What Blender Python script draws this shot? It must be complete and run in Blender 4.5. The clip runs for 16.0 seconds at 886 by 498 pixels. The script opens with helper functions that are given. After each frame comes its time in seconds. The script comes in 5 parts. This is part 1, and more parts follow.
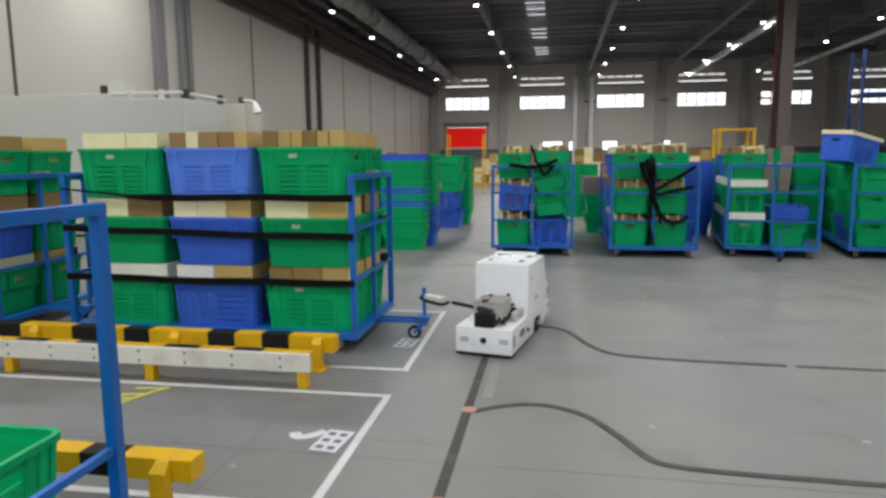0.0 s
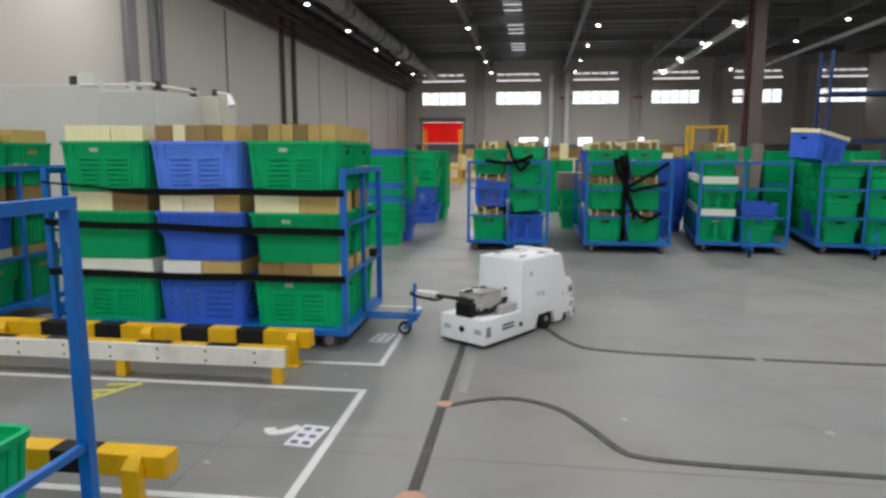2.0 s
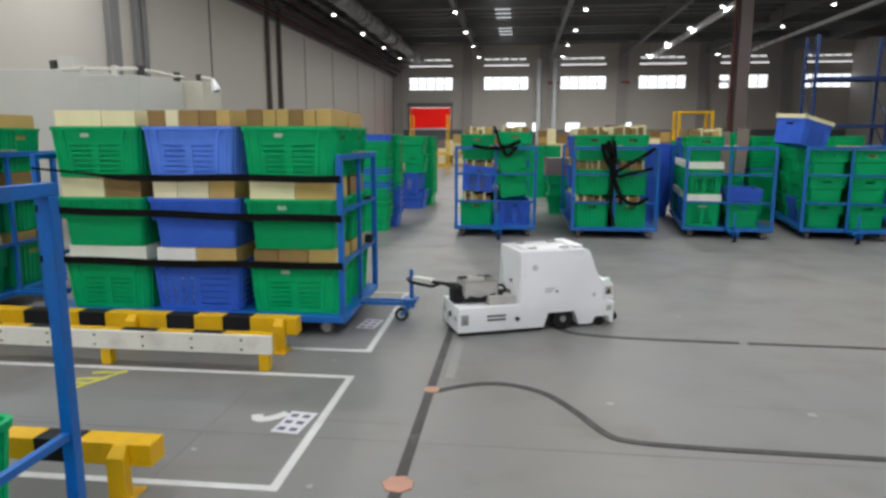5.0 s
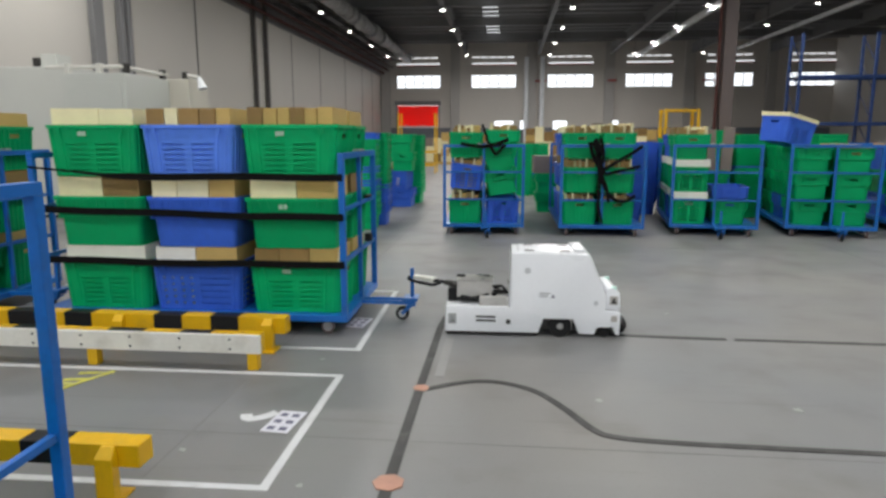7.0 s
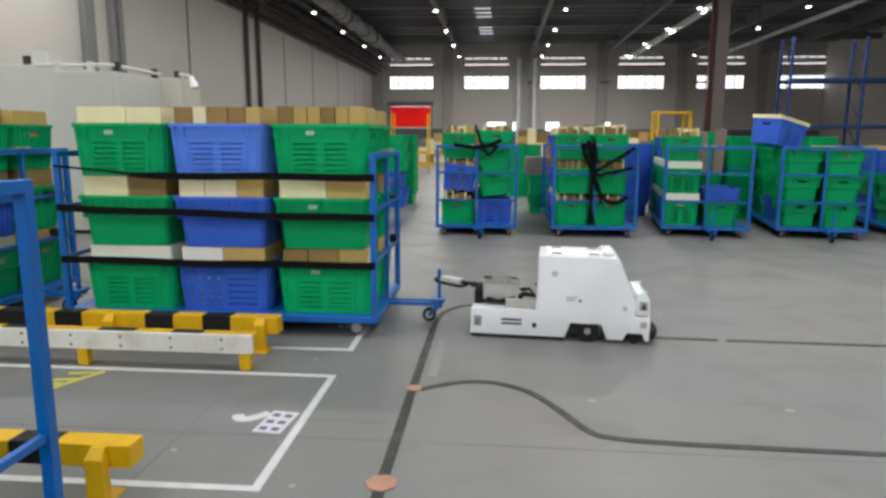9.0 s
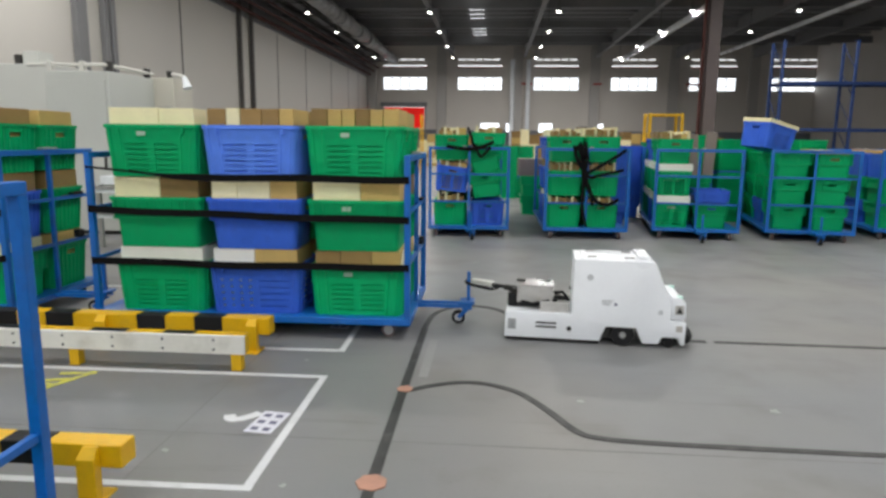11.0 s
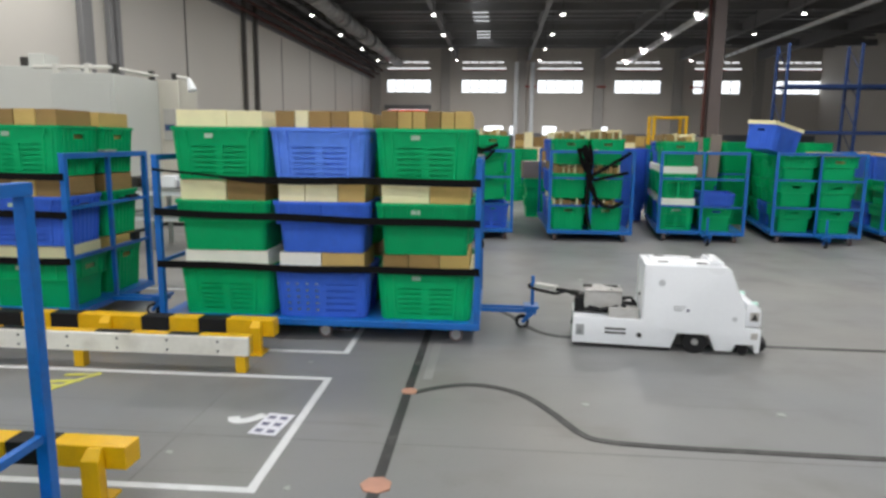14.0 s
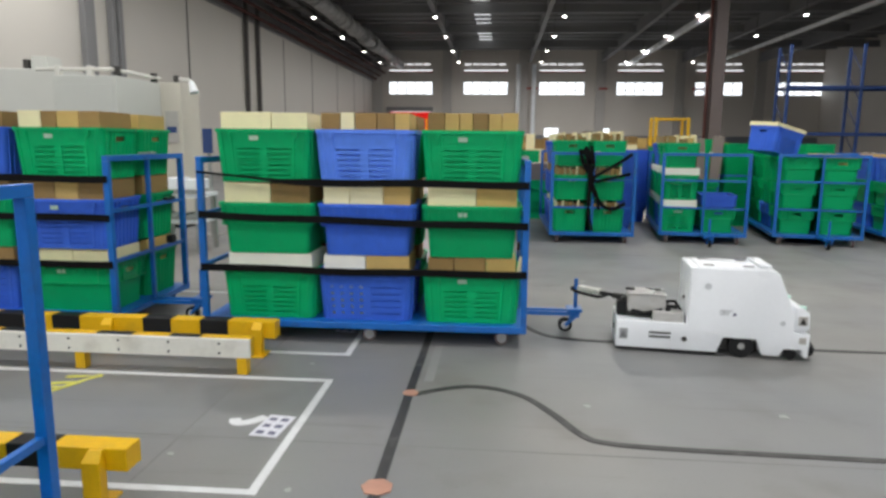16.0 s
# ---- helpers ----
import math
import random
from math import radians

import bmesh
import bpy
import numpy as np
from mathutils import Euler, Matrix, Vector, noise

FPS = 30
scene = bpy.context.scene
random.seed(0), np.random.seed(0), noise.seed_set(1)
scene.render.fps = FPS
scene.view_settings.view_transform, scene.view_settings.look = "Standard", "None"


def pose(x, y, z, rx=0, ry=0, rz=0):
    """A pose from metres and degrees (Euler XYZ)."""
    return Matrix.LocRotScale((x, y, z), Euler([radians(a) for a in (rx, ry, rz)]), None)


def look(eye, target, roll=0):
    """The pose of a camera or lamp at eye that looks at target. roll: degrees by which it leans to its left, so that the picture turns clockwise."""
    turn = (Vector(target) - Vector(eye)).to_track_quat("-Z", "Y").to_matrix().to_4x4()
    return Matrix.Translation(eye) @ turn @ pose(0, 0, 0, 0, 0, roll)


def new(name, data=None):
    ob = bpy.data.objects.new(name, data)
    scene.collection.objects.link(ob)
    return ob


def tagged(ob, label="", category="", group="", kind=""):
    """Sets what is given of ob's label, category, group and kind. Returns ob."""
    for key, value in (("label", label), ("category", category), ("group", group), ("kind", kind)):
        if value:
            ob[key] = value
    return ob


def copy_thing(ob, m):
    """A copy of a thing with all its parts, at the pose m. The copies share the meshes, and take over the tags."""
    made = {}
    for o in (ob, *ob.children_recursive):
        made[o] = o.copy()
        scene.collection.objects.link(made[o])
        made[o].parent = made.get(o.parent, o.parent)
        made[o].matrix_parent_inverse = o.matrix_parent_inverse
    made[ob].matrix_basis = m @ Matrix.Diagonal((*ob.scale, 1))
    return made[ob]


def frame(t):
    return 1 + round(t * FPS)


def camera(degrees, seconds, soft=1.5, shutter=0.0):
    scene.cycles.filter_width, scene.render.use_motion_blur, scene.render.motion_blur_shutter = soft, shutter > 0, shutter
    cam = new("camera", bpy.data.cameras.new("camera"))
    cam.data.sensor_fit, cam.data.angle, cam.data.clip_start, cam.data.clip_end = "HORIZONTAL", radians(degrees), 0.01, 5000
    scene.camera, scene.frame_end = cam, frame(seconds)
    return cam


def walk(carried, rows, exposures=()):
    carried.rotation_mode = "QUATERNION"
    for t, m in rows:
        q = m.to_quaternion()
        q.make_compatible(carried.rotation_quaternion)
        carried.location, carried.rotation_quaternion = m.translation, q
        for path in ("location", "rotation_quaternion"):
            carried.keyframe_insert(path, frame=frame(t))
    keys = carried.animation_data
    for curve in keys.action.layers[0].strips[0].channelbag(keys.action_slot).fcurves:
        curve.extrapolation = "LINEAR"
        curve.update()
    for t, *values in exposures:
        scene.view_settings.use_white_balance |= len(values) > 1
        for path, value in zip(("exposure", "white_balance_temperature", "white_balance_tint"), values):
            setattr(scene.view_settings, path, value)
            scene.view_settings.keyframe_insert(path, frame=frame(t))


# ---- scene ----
# camera, held by hand in one spot: time, x, y, z, turn to the left, tilt down, lean
CAMERA_ROWS = [
    (0, -0.005, 0.025, 1.495, 9.857, 7.899, -0.366),
    (0.5, -0.001, 0.012, 1.501, 9.805, 7.882, -0.242),
    (1, -0.002, 0.006, 1.503, 8.899, 7.834, 0.000),
    (1.5, -0.003, 0.018, 1.496, 8.108, 7.843, -0.041),
    (2, -0.000, 0.012, 1.498, 7.758, 8.334, 0.064),
    (2.5, -0.001, 0.027, 1.497, 7.448, 8.629, 0.193),
    (3, 0.007, 0.020, 1.498, 6.827, 9.272, -0.042),
    (3.5, 0.003, 0.019, 1.499, 6.869, 9.326, 0.043),
    (4, 0.005, 0.024, 1.496, 6.810, 9.609, 0.016),
    (6.5, 0.001, 0.018, 1.498, 6.144, 9.498, 0.077),
    (7, 0.000, 0.019, 1.498, 5.653, 9.736, -0.011),
    (7.5, -0.002, 0.023, 1.496, 5.311, 9.813, 0.152),
    (8, -0.007, 0.027, 1.491, 5.179, 9.858, 0.171),
    (8.5, -0.003, 0.021, 1.491, 5.059, 9.728, 0.120),
    (9, -0.008, 0.023, 1.492, 4.960, 9.652, 0.277),
    (9.2, -0.004, 0.018, 1.494, 4.569, 9.643, 0.322),
    (11.5, 0.008, -0.010, 1.506, 4.369, 9.538, 0.607),
    (12, 0.001, 0.001, 1.501, 4.490, 9.424, 0.590),
    (12.5, -0.000, -0.000, 1.500, 4.553, 9.340, 0.536),
    (13, -0.001, 0.001, 1.499, 4.656, 9.268, 0.482),
    (13.5, -0.002, -0.002, 1.501, 4.752, 9.347, 0.577),
    (14, -0.001, -0.003, 1.501, 4.655, 9.372, 0.634),
    (14.5, -0.002, -0.007, 1.504, 4.680, 9.437, 0.762),
    (15, 0.001, -0.005, 1.503, 4.905, 9.281, 0.638),
    (15.5, 0.001, -0.001, 1.503, 4.870, 9.271, 0.521),
    (16, 0.003, 0.001, 1.498, 4.833, 9.206, 0.565),
]


def camera_pose(x, y, z, turn, tilt, lean):
    a, b = radians(turn), radians(tilt)
    way = Vector((-math.sin(a) * math.cos(b), math.cos(a) * math.cos(b), -math.sin(b)))
    eye = Vector((x, y, z))
    return look(eye, eye + way, lean)


cam = camera(68.1, 16.0, soft=2.9)
walk(cam, [(t, camera_pose(*p)) for t, *p in CAMERA_ROWS], exposures=((0, -0.12), (8, -0.04), (14, 0.12), (16, 0.12)))

# ---- light ----
world = bpy.data.worlds.new("world")
scene.world = world
world.use_nodes = True
wn = world.node_tree.nodes
sky = wn.new("ShaderNodeTexSky")
sky.sky_type, sky.sun_disc, sky.sun_elevation, sky.sun_rotation = "NISHITA", False, radians(50), radians(150)
world.node_tree.links.new(sky.outputs[0], wn["Background"].inputs[0])
wn["Background"].inputs[1].default_value = 0.12
scene.view_settings.exposure = 0.0

ROOF_Z = 10.4
LAMP_Z = 8.3
LAMP_WATTS = 196
LAMP_COLUMNS = (-10.5, -3.7, 3.3, 10.3, 15.8)
LAMP_ROWS = tuple(37.3 + 6.8 * k for k in range(-6, 4))
FAR_Y, LEFT_X, RIGHT_X, BACK_Y = 66.0, -12.7, 30.0, -14.0


def area_lamp(name, x, y, z, size, watts, colour, target=None):
    data = bpy.data.lights.new(name, "AREA")
    data.shape, data.size, data.energy, data.color = "DISK", size, watts, colour
    ob = new(name, data)
    ob.matrix_world = look((x, y, z), target or (x, y, 0.001))
    return ob


for lx in LAMP_COLUMNS[1:4]:
    for ly in LAMP_ROWS:
        area_lamp("high_bay_light", lx, ly, LAMP_Z - 0.16, 0.4, LAMP_WATTS, (1.0, 0.985, 0.96))

for ly in LAMP_ROWS[:4]:
    area_lamp("high_bay_light", LAMP_COLUMNS[0], ly, LAMP_Z - 0.16, 0.4, LAMP_WATTS, (1.0, 0.985, 0.96))

# frontal light, added through a made-up opening behind the camera
front_light = bpy.data.lights.new("added_front_light", "AREA")
front_light.shape, front_light.size, front_light.size_y, front_light.energy, front_light.color = "RECTANGLE", 17.0, 4.2, 760, (0.90, 0.96, 1.0)
new("added_front_light", front_light).matrix_world = look((-1.0, BACK_Y + 0.12, 7.4), (-1.0, 10.0, 1.0))


# ---- materials ----
def material(name, colour, rough=0.5, metal=0.0, vary=0.12, grain=40.0, patch=2.0, bump=0.1, dirt=None, dirt_amount=0.0, per_object=0.0, emit=0.0, spec=0.5):
    m = bpy.data.materials.new(name)
    m.use_nodes = True
    nt = m.node_tree
    b = nt.nodes["Principled BSDF"]
    b.inputs["Roughness"].default_value, b.inputs["Metallic"].default_value = rough, metal
    b.inputs["Specular IOR Level"].default_value = spec
    tc = nt.nodes.new("ShaderNodeTexCoord")

    def noise_at(scale, detail):
        n = nt.nodes.new("ShaderNodeTexNoise")
        n.inputs["Scale"].default_value, n.inputs["Detail"].default_value = scale, detail
        nt.links.new(tc.outputs["Object"], n.inputs["Vector"])
        return n

    fine, large = noise_at(grain, 4), noise_at(patch, 3)

    def mapped(source, lo, hi, a=0.3, z=0.7):
        r = nt.nodes.new("ShaderNodeMapRange")
        r.inputs[1].default_value, r.inputs[2].default_value, r.inputs[3].default_value, r.inputs[4].default_value = a, z, lo, hi
        nt.links.new(source, r.inputs[0])
        return r.outputs[0]

    def math_node(op, a, c):
        n = nt.nodes.new("ShaderNodeMath")
        n.operation = op
        for k, v in enumerate((a, c)):
            if isinstance(v, float):
                n.inputs[k].default_value = v
            else:
                nt.links.new(v, n.inputs[k])
        return n.outputs[0]

    value = math_node("MULTIPLY", mapped(fine.outputs[0], 1 - vary * 0.5, 1 + vary * 0.5), mapped(large.outputs[0], 1 - vary, 1 + vary))
    if per_object:
        info = nt.nodes.new("ShaderNodeObjectInfo")
        value = math_node("MULTIPLY", value, mapped(info.outputs["Random"], 1 - per_object, 1 + per_object, 0.0, 1.0))
    hsv = nt.nodes.new("ShaderNodeHueSaturation")
    hsv.inputs["Color"].default_value = (*colour, 1)
    nt.links.new(value, hsv.inputs["Value"])
    shade = hsv.outputs[0]
    if dirt:
        spots = noise_at(patch * 2.3, 6)
        mix = nt.nodes.new("ShaderNodeMix")
        mix.data_type = "RGBA"
        nt.links.new(mapped(spots.outputs[0], 0.0, dirt_amount, 0.52, 0.75), mix.inputs["Factor"])
        nt.links.new(shade, mix.inputs["A"])
        mix.inputs["B"].default_value = (*dirt, 1)
        shade = mix.outputs["Result"]
    nt.links.new(shade, b.inputs["Base Color"])
    nt.links.new(mapped(large.outputs[0], max(rough - 0.08, 0.02), min(rough + 0.1, 1.0)), b.inputs["Roughness"])
    if bump:
        bp = nt.nodes.new("ShaderNodeBump")
        bp.inputs["Strength"].default_value, bp.inputs["Distance"].default_value = bump, 0.004
        nt.links.new(fine.outputs[0], bp.inputs["Height"])
        nt.links.new(bp.outputs[0], b.inputs["Normal"])
    if emit:
        b.inputs["Emission Color"].default_value, b.inputs["Emission Strength"].default_value = (*colour, 1), emit
    return m


def concrete():
    """Sealed concrete: cool and warm clouds, worn pale sweeps, fine grit, uneven gloss."""
    m = bpy.data.materials.new("sealed_concrete")
    m.use_nodes = True
    nt = m.node_tree
    b = nt.nodes["Principled BSDF"]
    b.inputs["Specular IOR Level"].default_value = 0.45
    tc = nt.nodes.new("ShaderNodeTexCoord")

    def noise_at(scale, detail, stretch=None, turn=0.0):
        n = nt.nodes.new("ShaderNodeTexNoise")
        n.inputs["Scale"].default_value, n.inputs["Detail"].default_value = scale, detail
        mp = nt.nodes.new("ShaderNodeMapping")
        mp.inputs["Rotation"].default_value = (0, 0, radians(turn))
        mp.inputs["Scale"].default_value = stretch or (1, 1, 1)
        nt.links.new(tc.outputs["Object"], mp.inputs["Vector"])
        nt.links.new(mp.outputs[0], n.inputs["Vector"])
        return n.outputs[0]

    def mapped(source, a, z, lo, hi):
        r = nt.nodes.new("ShaderNodeMapRange")
        for k, v in enumerate((a, z, lo, hi)):
            r.inputs[k + 1].default_value = v
        nt.links.new(source, r.inputs[0])
        return r.outputs[0]

    def mixed(fac, a, c):
        n = nt.nodes.new("ShaderNodeMix")
        n.data_type = "RGBA"
        nt.links.new(fac, n.inputs["Factor"])
        for key, v in (("A", a), ("B", c)):
            if isinstance(v, tuple):
                n.inputs[key].default_value = (*v, 1)
            else:
                nt.links.new(v, n.inputs[key])
        return n.outputs["Result"]

    clouds, stains, grit = noise_at(0.45, 3), noise_at(1.7, 6), noise_at(55, 3)
    colour = mixed(mapped(clouds, 0.38, 0.62, 0.0, 1.0), (0.193, 0.197, 0.203), (0.220, 0.212, 0.200))
    colour = mixed(mapped(stains, 0.53, 0.74, 0.0, 0.55), colour, (0.150, 0.141, 0.130))
    colour = mixed(mapped(noise_at(1.3, 5, (0.35, 2.2, 1), 24), 0.56, 0.76, 0.0, 0.4), colour, (0.240, 0.236, 0.230))
    colour = mixed(mapped(noise_at(3.5, 4, (0.25, 5.0, 1), -63), 0.62, 0.72, 0.0, 0.25), colour, (0.128, 0.124, 0.120))
    colour = mixed(mapped(grit, 0.60, 0.75, 0.0, 0.35), colour, (0.13, 0.127, 0.123))
    nt.links.new(colour, b.inputs["Base Color"])
    nt.links.new(mapped(stains, 0.35, 0.65, 0.42, 0.50), b.inputs["Roughness"])
    bp = nt.nodes.new("ShaderNodeBump")
    bp.inputs["Strength"].default_value, bp.inputs["Distance"].default_value = 0.05, 0.003
    nt.links.new(grit, bp.inputs["Height"])
    nt.links.new(bp.outputs[0], b.inputs["Normal"])
    return m


FLOOR = concrete()
WALL = material("wall_panel_paint", (0.575, 0.55, 0.505), 0.5, vary=0.03, grain=30, patch=0.3, bump=0.03)
SEAM = material("dark_seam", (0.08, 0.075, 0.07), 0.7, vary=0.1)
GREY_WALL = material("grey_wall_paint", (0.61, 0.57, 0.525), 0.7, vary=0.05, grain=20, patch=0.2)
DADO = material("blue_grey_dado", (0.17, 0.18, 0.21), 0.7, vary=0.08, grain=20, patch=0.3)
ROOF = material("roof_sheet", (0.19, 0.19, 0.195), 0.6, vary=0.1, grain=6, patch=0.3)
STEEL = material("grey_roof_steel", (0.20, 0.20, 0.205), 0.5, vary=0.08, grain=10, patch=0.5)
COLUMN = material("brown_grey_column_paint", (0.16, 0.13, 0.125), 0.55, vary=0.08, grain=10, patch=0.6)
DUCT = material("silver_duct_wrap", (0.36, 0.36, 0.36), 0.55, metal=0.2, vary=0.3, grain=6, patch=1.2, bump=0.8)
RED_PIPE = material("red_pipe_paint", (0.085, 0.032, 0.028), 0.7, vary=0.1, spec=0.2)
RED_MAIN = material("fire_main_red", (0.42, 0.05, 0.045), 0.45, vary=0.08)
RED = material("red_door_curtain", (0.93, 0.035, 0.025), 0.5, vary=0.05, grain=10, patch=0.5)
# translucent, so the glowing sheet added behind the door brightens it
red_nodes = RED.node_tree
glow_through = red_nodes.nodes.new("ShaderNodeBsdfTranslucent")
glow_through.inputs["Color"].default_value = (0.93, 0.05, 0.03, 1)
sheer = red_nodes.nodes.new("ShaderNodeMixShader")
sheer.inputs[0].default_value = 0.36
red_nodes.links.new(red_nodes.nodes["Principled BSDF"].outputs[0], sheer.inputs[1])
red_nodes.links.new(glow_through.outputs[0], sheer.inputs[2])
red_nodes.links.new(sheer.outputs[0], red_nodes.nodes["Material Output"].inputs["Surface"])
WHITE = material("white_enamel", (0.86, 0.88, 0.91), 0.3, vary=0.025, grain=60, patch=1.5, bump=0.02, dirt=(0.5, 0.5, 0.48), dirt_amount=0.12)
CREAM_PAINT = material("cream_machine_paint", (0.60, 0.565, 0.485), 0.4, vary=0.03, grain=30, patch=0.8, bump=0.02)
RAIL_PAINT = material("dull_white_rail_paint", (0.66, 0.65, 0.60), 0.45, vary=0.06, grain=30, patch=3)
MACHINE = material("off_white_machine_paint", (0.56, 0.57, 0.535), 0.4, vary=0.03, grain=30, patch=0.8, bump=0.02)
BLUE_STEEL = material("blue_cart_paint", (0.004, 0.125, 0.47), 0.36, vary=0.12, grain=50, patch=3, bump=0.05, dirt=(0.05, 0.07, 0.12), dirt_amount=0.35)
GREEN_PLASTIC = material("green_crate_plastic", (0.001, 0.41, 0.140), 0.42, spec=0.18, vary=0.08, grain=60, patch=4, bump=0.04, dirt=(0.02, 0.22, 0.09), dirt_amount=0.3, per_object=0.14)
BLUE_PLASTIC = material("blue_crate_plastic", (0.045, 0.140, 0.66), 0.40, spec=0.22, vary=0.1, grain=60, patch=4, bump=0.04, dirt=(0.05, 0.10, 0.40), dirt_amount=0.3, per_object=0.14)
BLUE_LIGHT = material("light_blue_crate_plastic", (0.115, 0.27, 0.93), 0.38, spec=0.3, vary=0.08, grain=60, patch=4, bump=0.04, dirt=(0.07, 0.16, 0.55), dirt_amount=0.3, per_object=0.08)
CREAM_CARD = material("cream_carton", (0.86, 0.78, 0.48), 0.75, vary=0.05, grain=50, patch=4, per_object=0.06)
WHITE_CARD = material("white_carton", (0.88, 0.86, 0.77), 0.7, vary=0.04, grain=50, patch=4, per_object=0.05)
TAN_CARD = material("tan_carton", (0.55, 0.375, 0.125), 0.8, vary=0.08, grain=50, patch=4, per_object=0.12)
BROWN_CARD = material("brown_carton", (0.30, 0.185, 0.065), 0.8, vary=0.1, grain=50, patch=4, per_object=0.2)
GREY_CARD = material("grey_brown_board", (0.24, 0.20, 0.165), 0.8, vary=0.08, grain=40, patch=3)
YELLOW = material("yellow_safety_paint", (0.76, 0.44, 0.0), 0.42, vary=0.08, grain=40, patch=3, dirt=(0.35, 0.22, 0.03), dirt_amount=0.35)
BLACK = material("black_paint", (0.011, 0.011, 0.012), 0.55, vary=0.2, grain=40, patch=3, spec=0.25)
STRAP = material("black_webbing", (0.006, 0.006, 0.0065), 0.85, vary=0.2, grain=200, patch=6, spec=0.12)
RUBBER = material("black_rubber", (0.015, 0.015, 0.016), 0.75, vary=0.2, spec=0.25)
GREY_METAL = material("brushed_grey_metal", (0.42, 0.42, 0.41), 0.4, metal=0.7, vary=0.08, grain=80, patch=5)
GREY_BOX = material("grey_metal_box_paint", (0.45, 0.43, 0.40), 0.45, vary=0.06, grain=60, patch=5)
PALE_BOX = material("pale_grey_metal_box", (0.48, 0.47, 0.45), 0.4, vary=0.08, grain=60, patch=6, dirt=(0.30, 0.28, 0.25), dirt_amount=0.4)
LID_METAL = material("grey_lid_metal", (0.34, 0.33, 0.31), 0.3, metal=0.6, vary=0.08, grain=60, patch=5)
DARK_METAL = material("dark_metal", (0.05, 0.048, 0.045), 0.45, metal=0.5, vary=0.2)
TAPE = material("black_guide_tape", (0.035, 0.034, 0.033), 0.55, vary=0.2, grain=30, patch=4, dirt=(0.14, 0.135, 0.13), dirt_amount=0.5)
LINE = material("white_floor_paint", (0.62, 0.63, 0.64), 0.55, vary=0.05, grain=40, patch=4, dirt=(0.42, 0.42, 0.41), dirt_amount=0.5)
YELLOW_LINE = material("yellow_floor_paint", (0.62, 0.60, 0.10), 0.55, vary=0.1, grain=40, patch=6, dirt=(0.36, 0.36, 0.32), dirt_amount=0.8)
PATCH = material("brown_patch_tape", (0.46, 0.24, 0.17), 0.5, vary=0.1, grain=40, patch=8)
PAPER = material("white_paper", (0.64, 0.64, 0.70), 0.6, vary=0.03)
INK = material("dark_ink", (0.12, 0.12, 0.19), 0.6, vary=0.1)
PRINT = material("grey_print", (0.35, 0.36, 0.37), 0.6, vary=0.05)
PALE_PRINT = material("pale_print", (0.58, 0.60, 0.62), 0.5, vary=0.05)
BEAM_BOARD = material("scuffed_white_board", (0.80, 0.78, 0.71), 0.5, vary=0.06, grain=30, patch=3, dirt=(0.42, 0.38, 0.31), dirt_amount=0.4)
JOINT = material("floor_joint_filler", (0.19, 0.188, 0.185), 0.6, vary=0.15, grain=20, patch=2)
FLECK = material("pale_floor_fleck", (0.32, 0.33, 0.31), 0.5, vary=0.1, grain=40, patch=10)
PILASTER = material("pilaster_paint", (0.44, 0.42, 0.40), 0.65, vary=0.06, grain=10, patch=0.4)
RESIDUE = material("tape_residue", (0.255, 0.25, 0.245), 0.5, vary=0.1, grain=30, patch=6)
HUB = material("grey_caster_hub", (0.46, 0.45, 0.45), 0.5, vary=0.1)
TREAD = material("dark_red_caster_tread", (0.115, 0.072, 0.070), 0.55, vary=0.15)
STICKER = material("pale_sticker", (0.44, 0.60, 0.47), 0.5, vary=0.1, grain=120, patch=30)
GLOW = material("lamp_glow", (1.0, 0.97, 0.92), 0.5, vary=0.0, bump=0, emit=11)
DAYLIGHT = material("daylight_pane", (0.9, 0.95, 1.0), 0.4, vary=0.0, bump=0, emit=1.7)
ROOFLIGHT = material("translucent_rooflight", (0.95, 0.97, 1.0), 0.5, vary=0.0, bump=0, emit=1.0)
GREEN_LED = material("green_status_light", (0.55, 0.82, 0.74), 0.3, vary=0.0, bump=0, emit=0.03)


# ---- mesh helpers ----
def slab(bm, x0, x1, y0, y1, z0, z1, m=None, bevel=0.0):
    corners = [Vector((x, y, z)) for z in (z0, z1) for y in (y0, y1) for x in (x0, x1)]
    vs = [bm.verts.new(m @ c if m else c) for c in corners]
    fs = [bm.faces.new([vs[i] for i in f]) for f in ((0, 2, 3, 1), (4, 5, 7, 6), (0, 1, 5, 4), (2, 6, 7, 3), (0, 4, 6, 2), (1, 3, 7, 5))]
    if bevel:
        edges = list({e for f in fs for e in f.edges})
        bmesh.ops.bevel(bm, geom=edges, offset=bevel, segments=2, profile=0.6, affect="EDGES")
    return bm


def rod(bm, a, b, r, seg=10, r2=None):
    a, b = Vector(a), Vector(b)
    q = (b - a).to_track_quat("Z", "Y").to_matrix()
    rings = []
    for p, rr in ((a, r), (b, r if r2 is None else r2)):
        rings.append([bm.verts.new(p + q @ Vector((rr * math.cos(2 * math.pi * k / seg), rr * math.sin(2 * math.pi * k / seg), 0))) for k in range(seg)])
    for k in range(seg):
        bm.faces.new((rings[0][k], rings[0][(k + 1) % seg], rings[1][(k + 1) % seg], rings[1][k]))
    bm.faces.new(list(reversed(rings[0])))
    bm.faces.new(rings[1])
    return bm


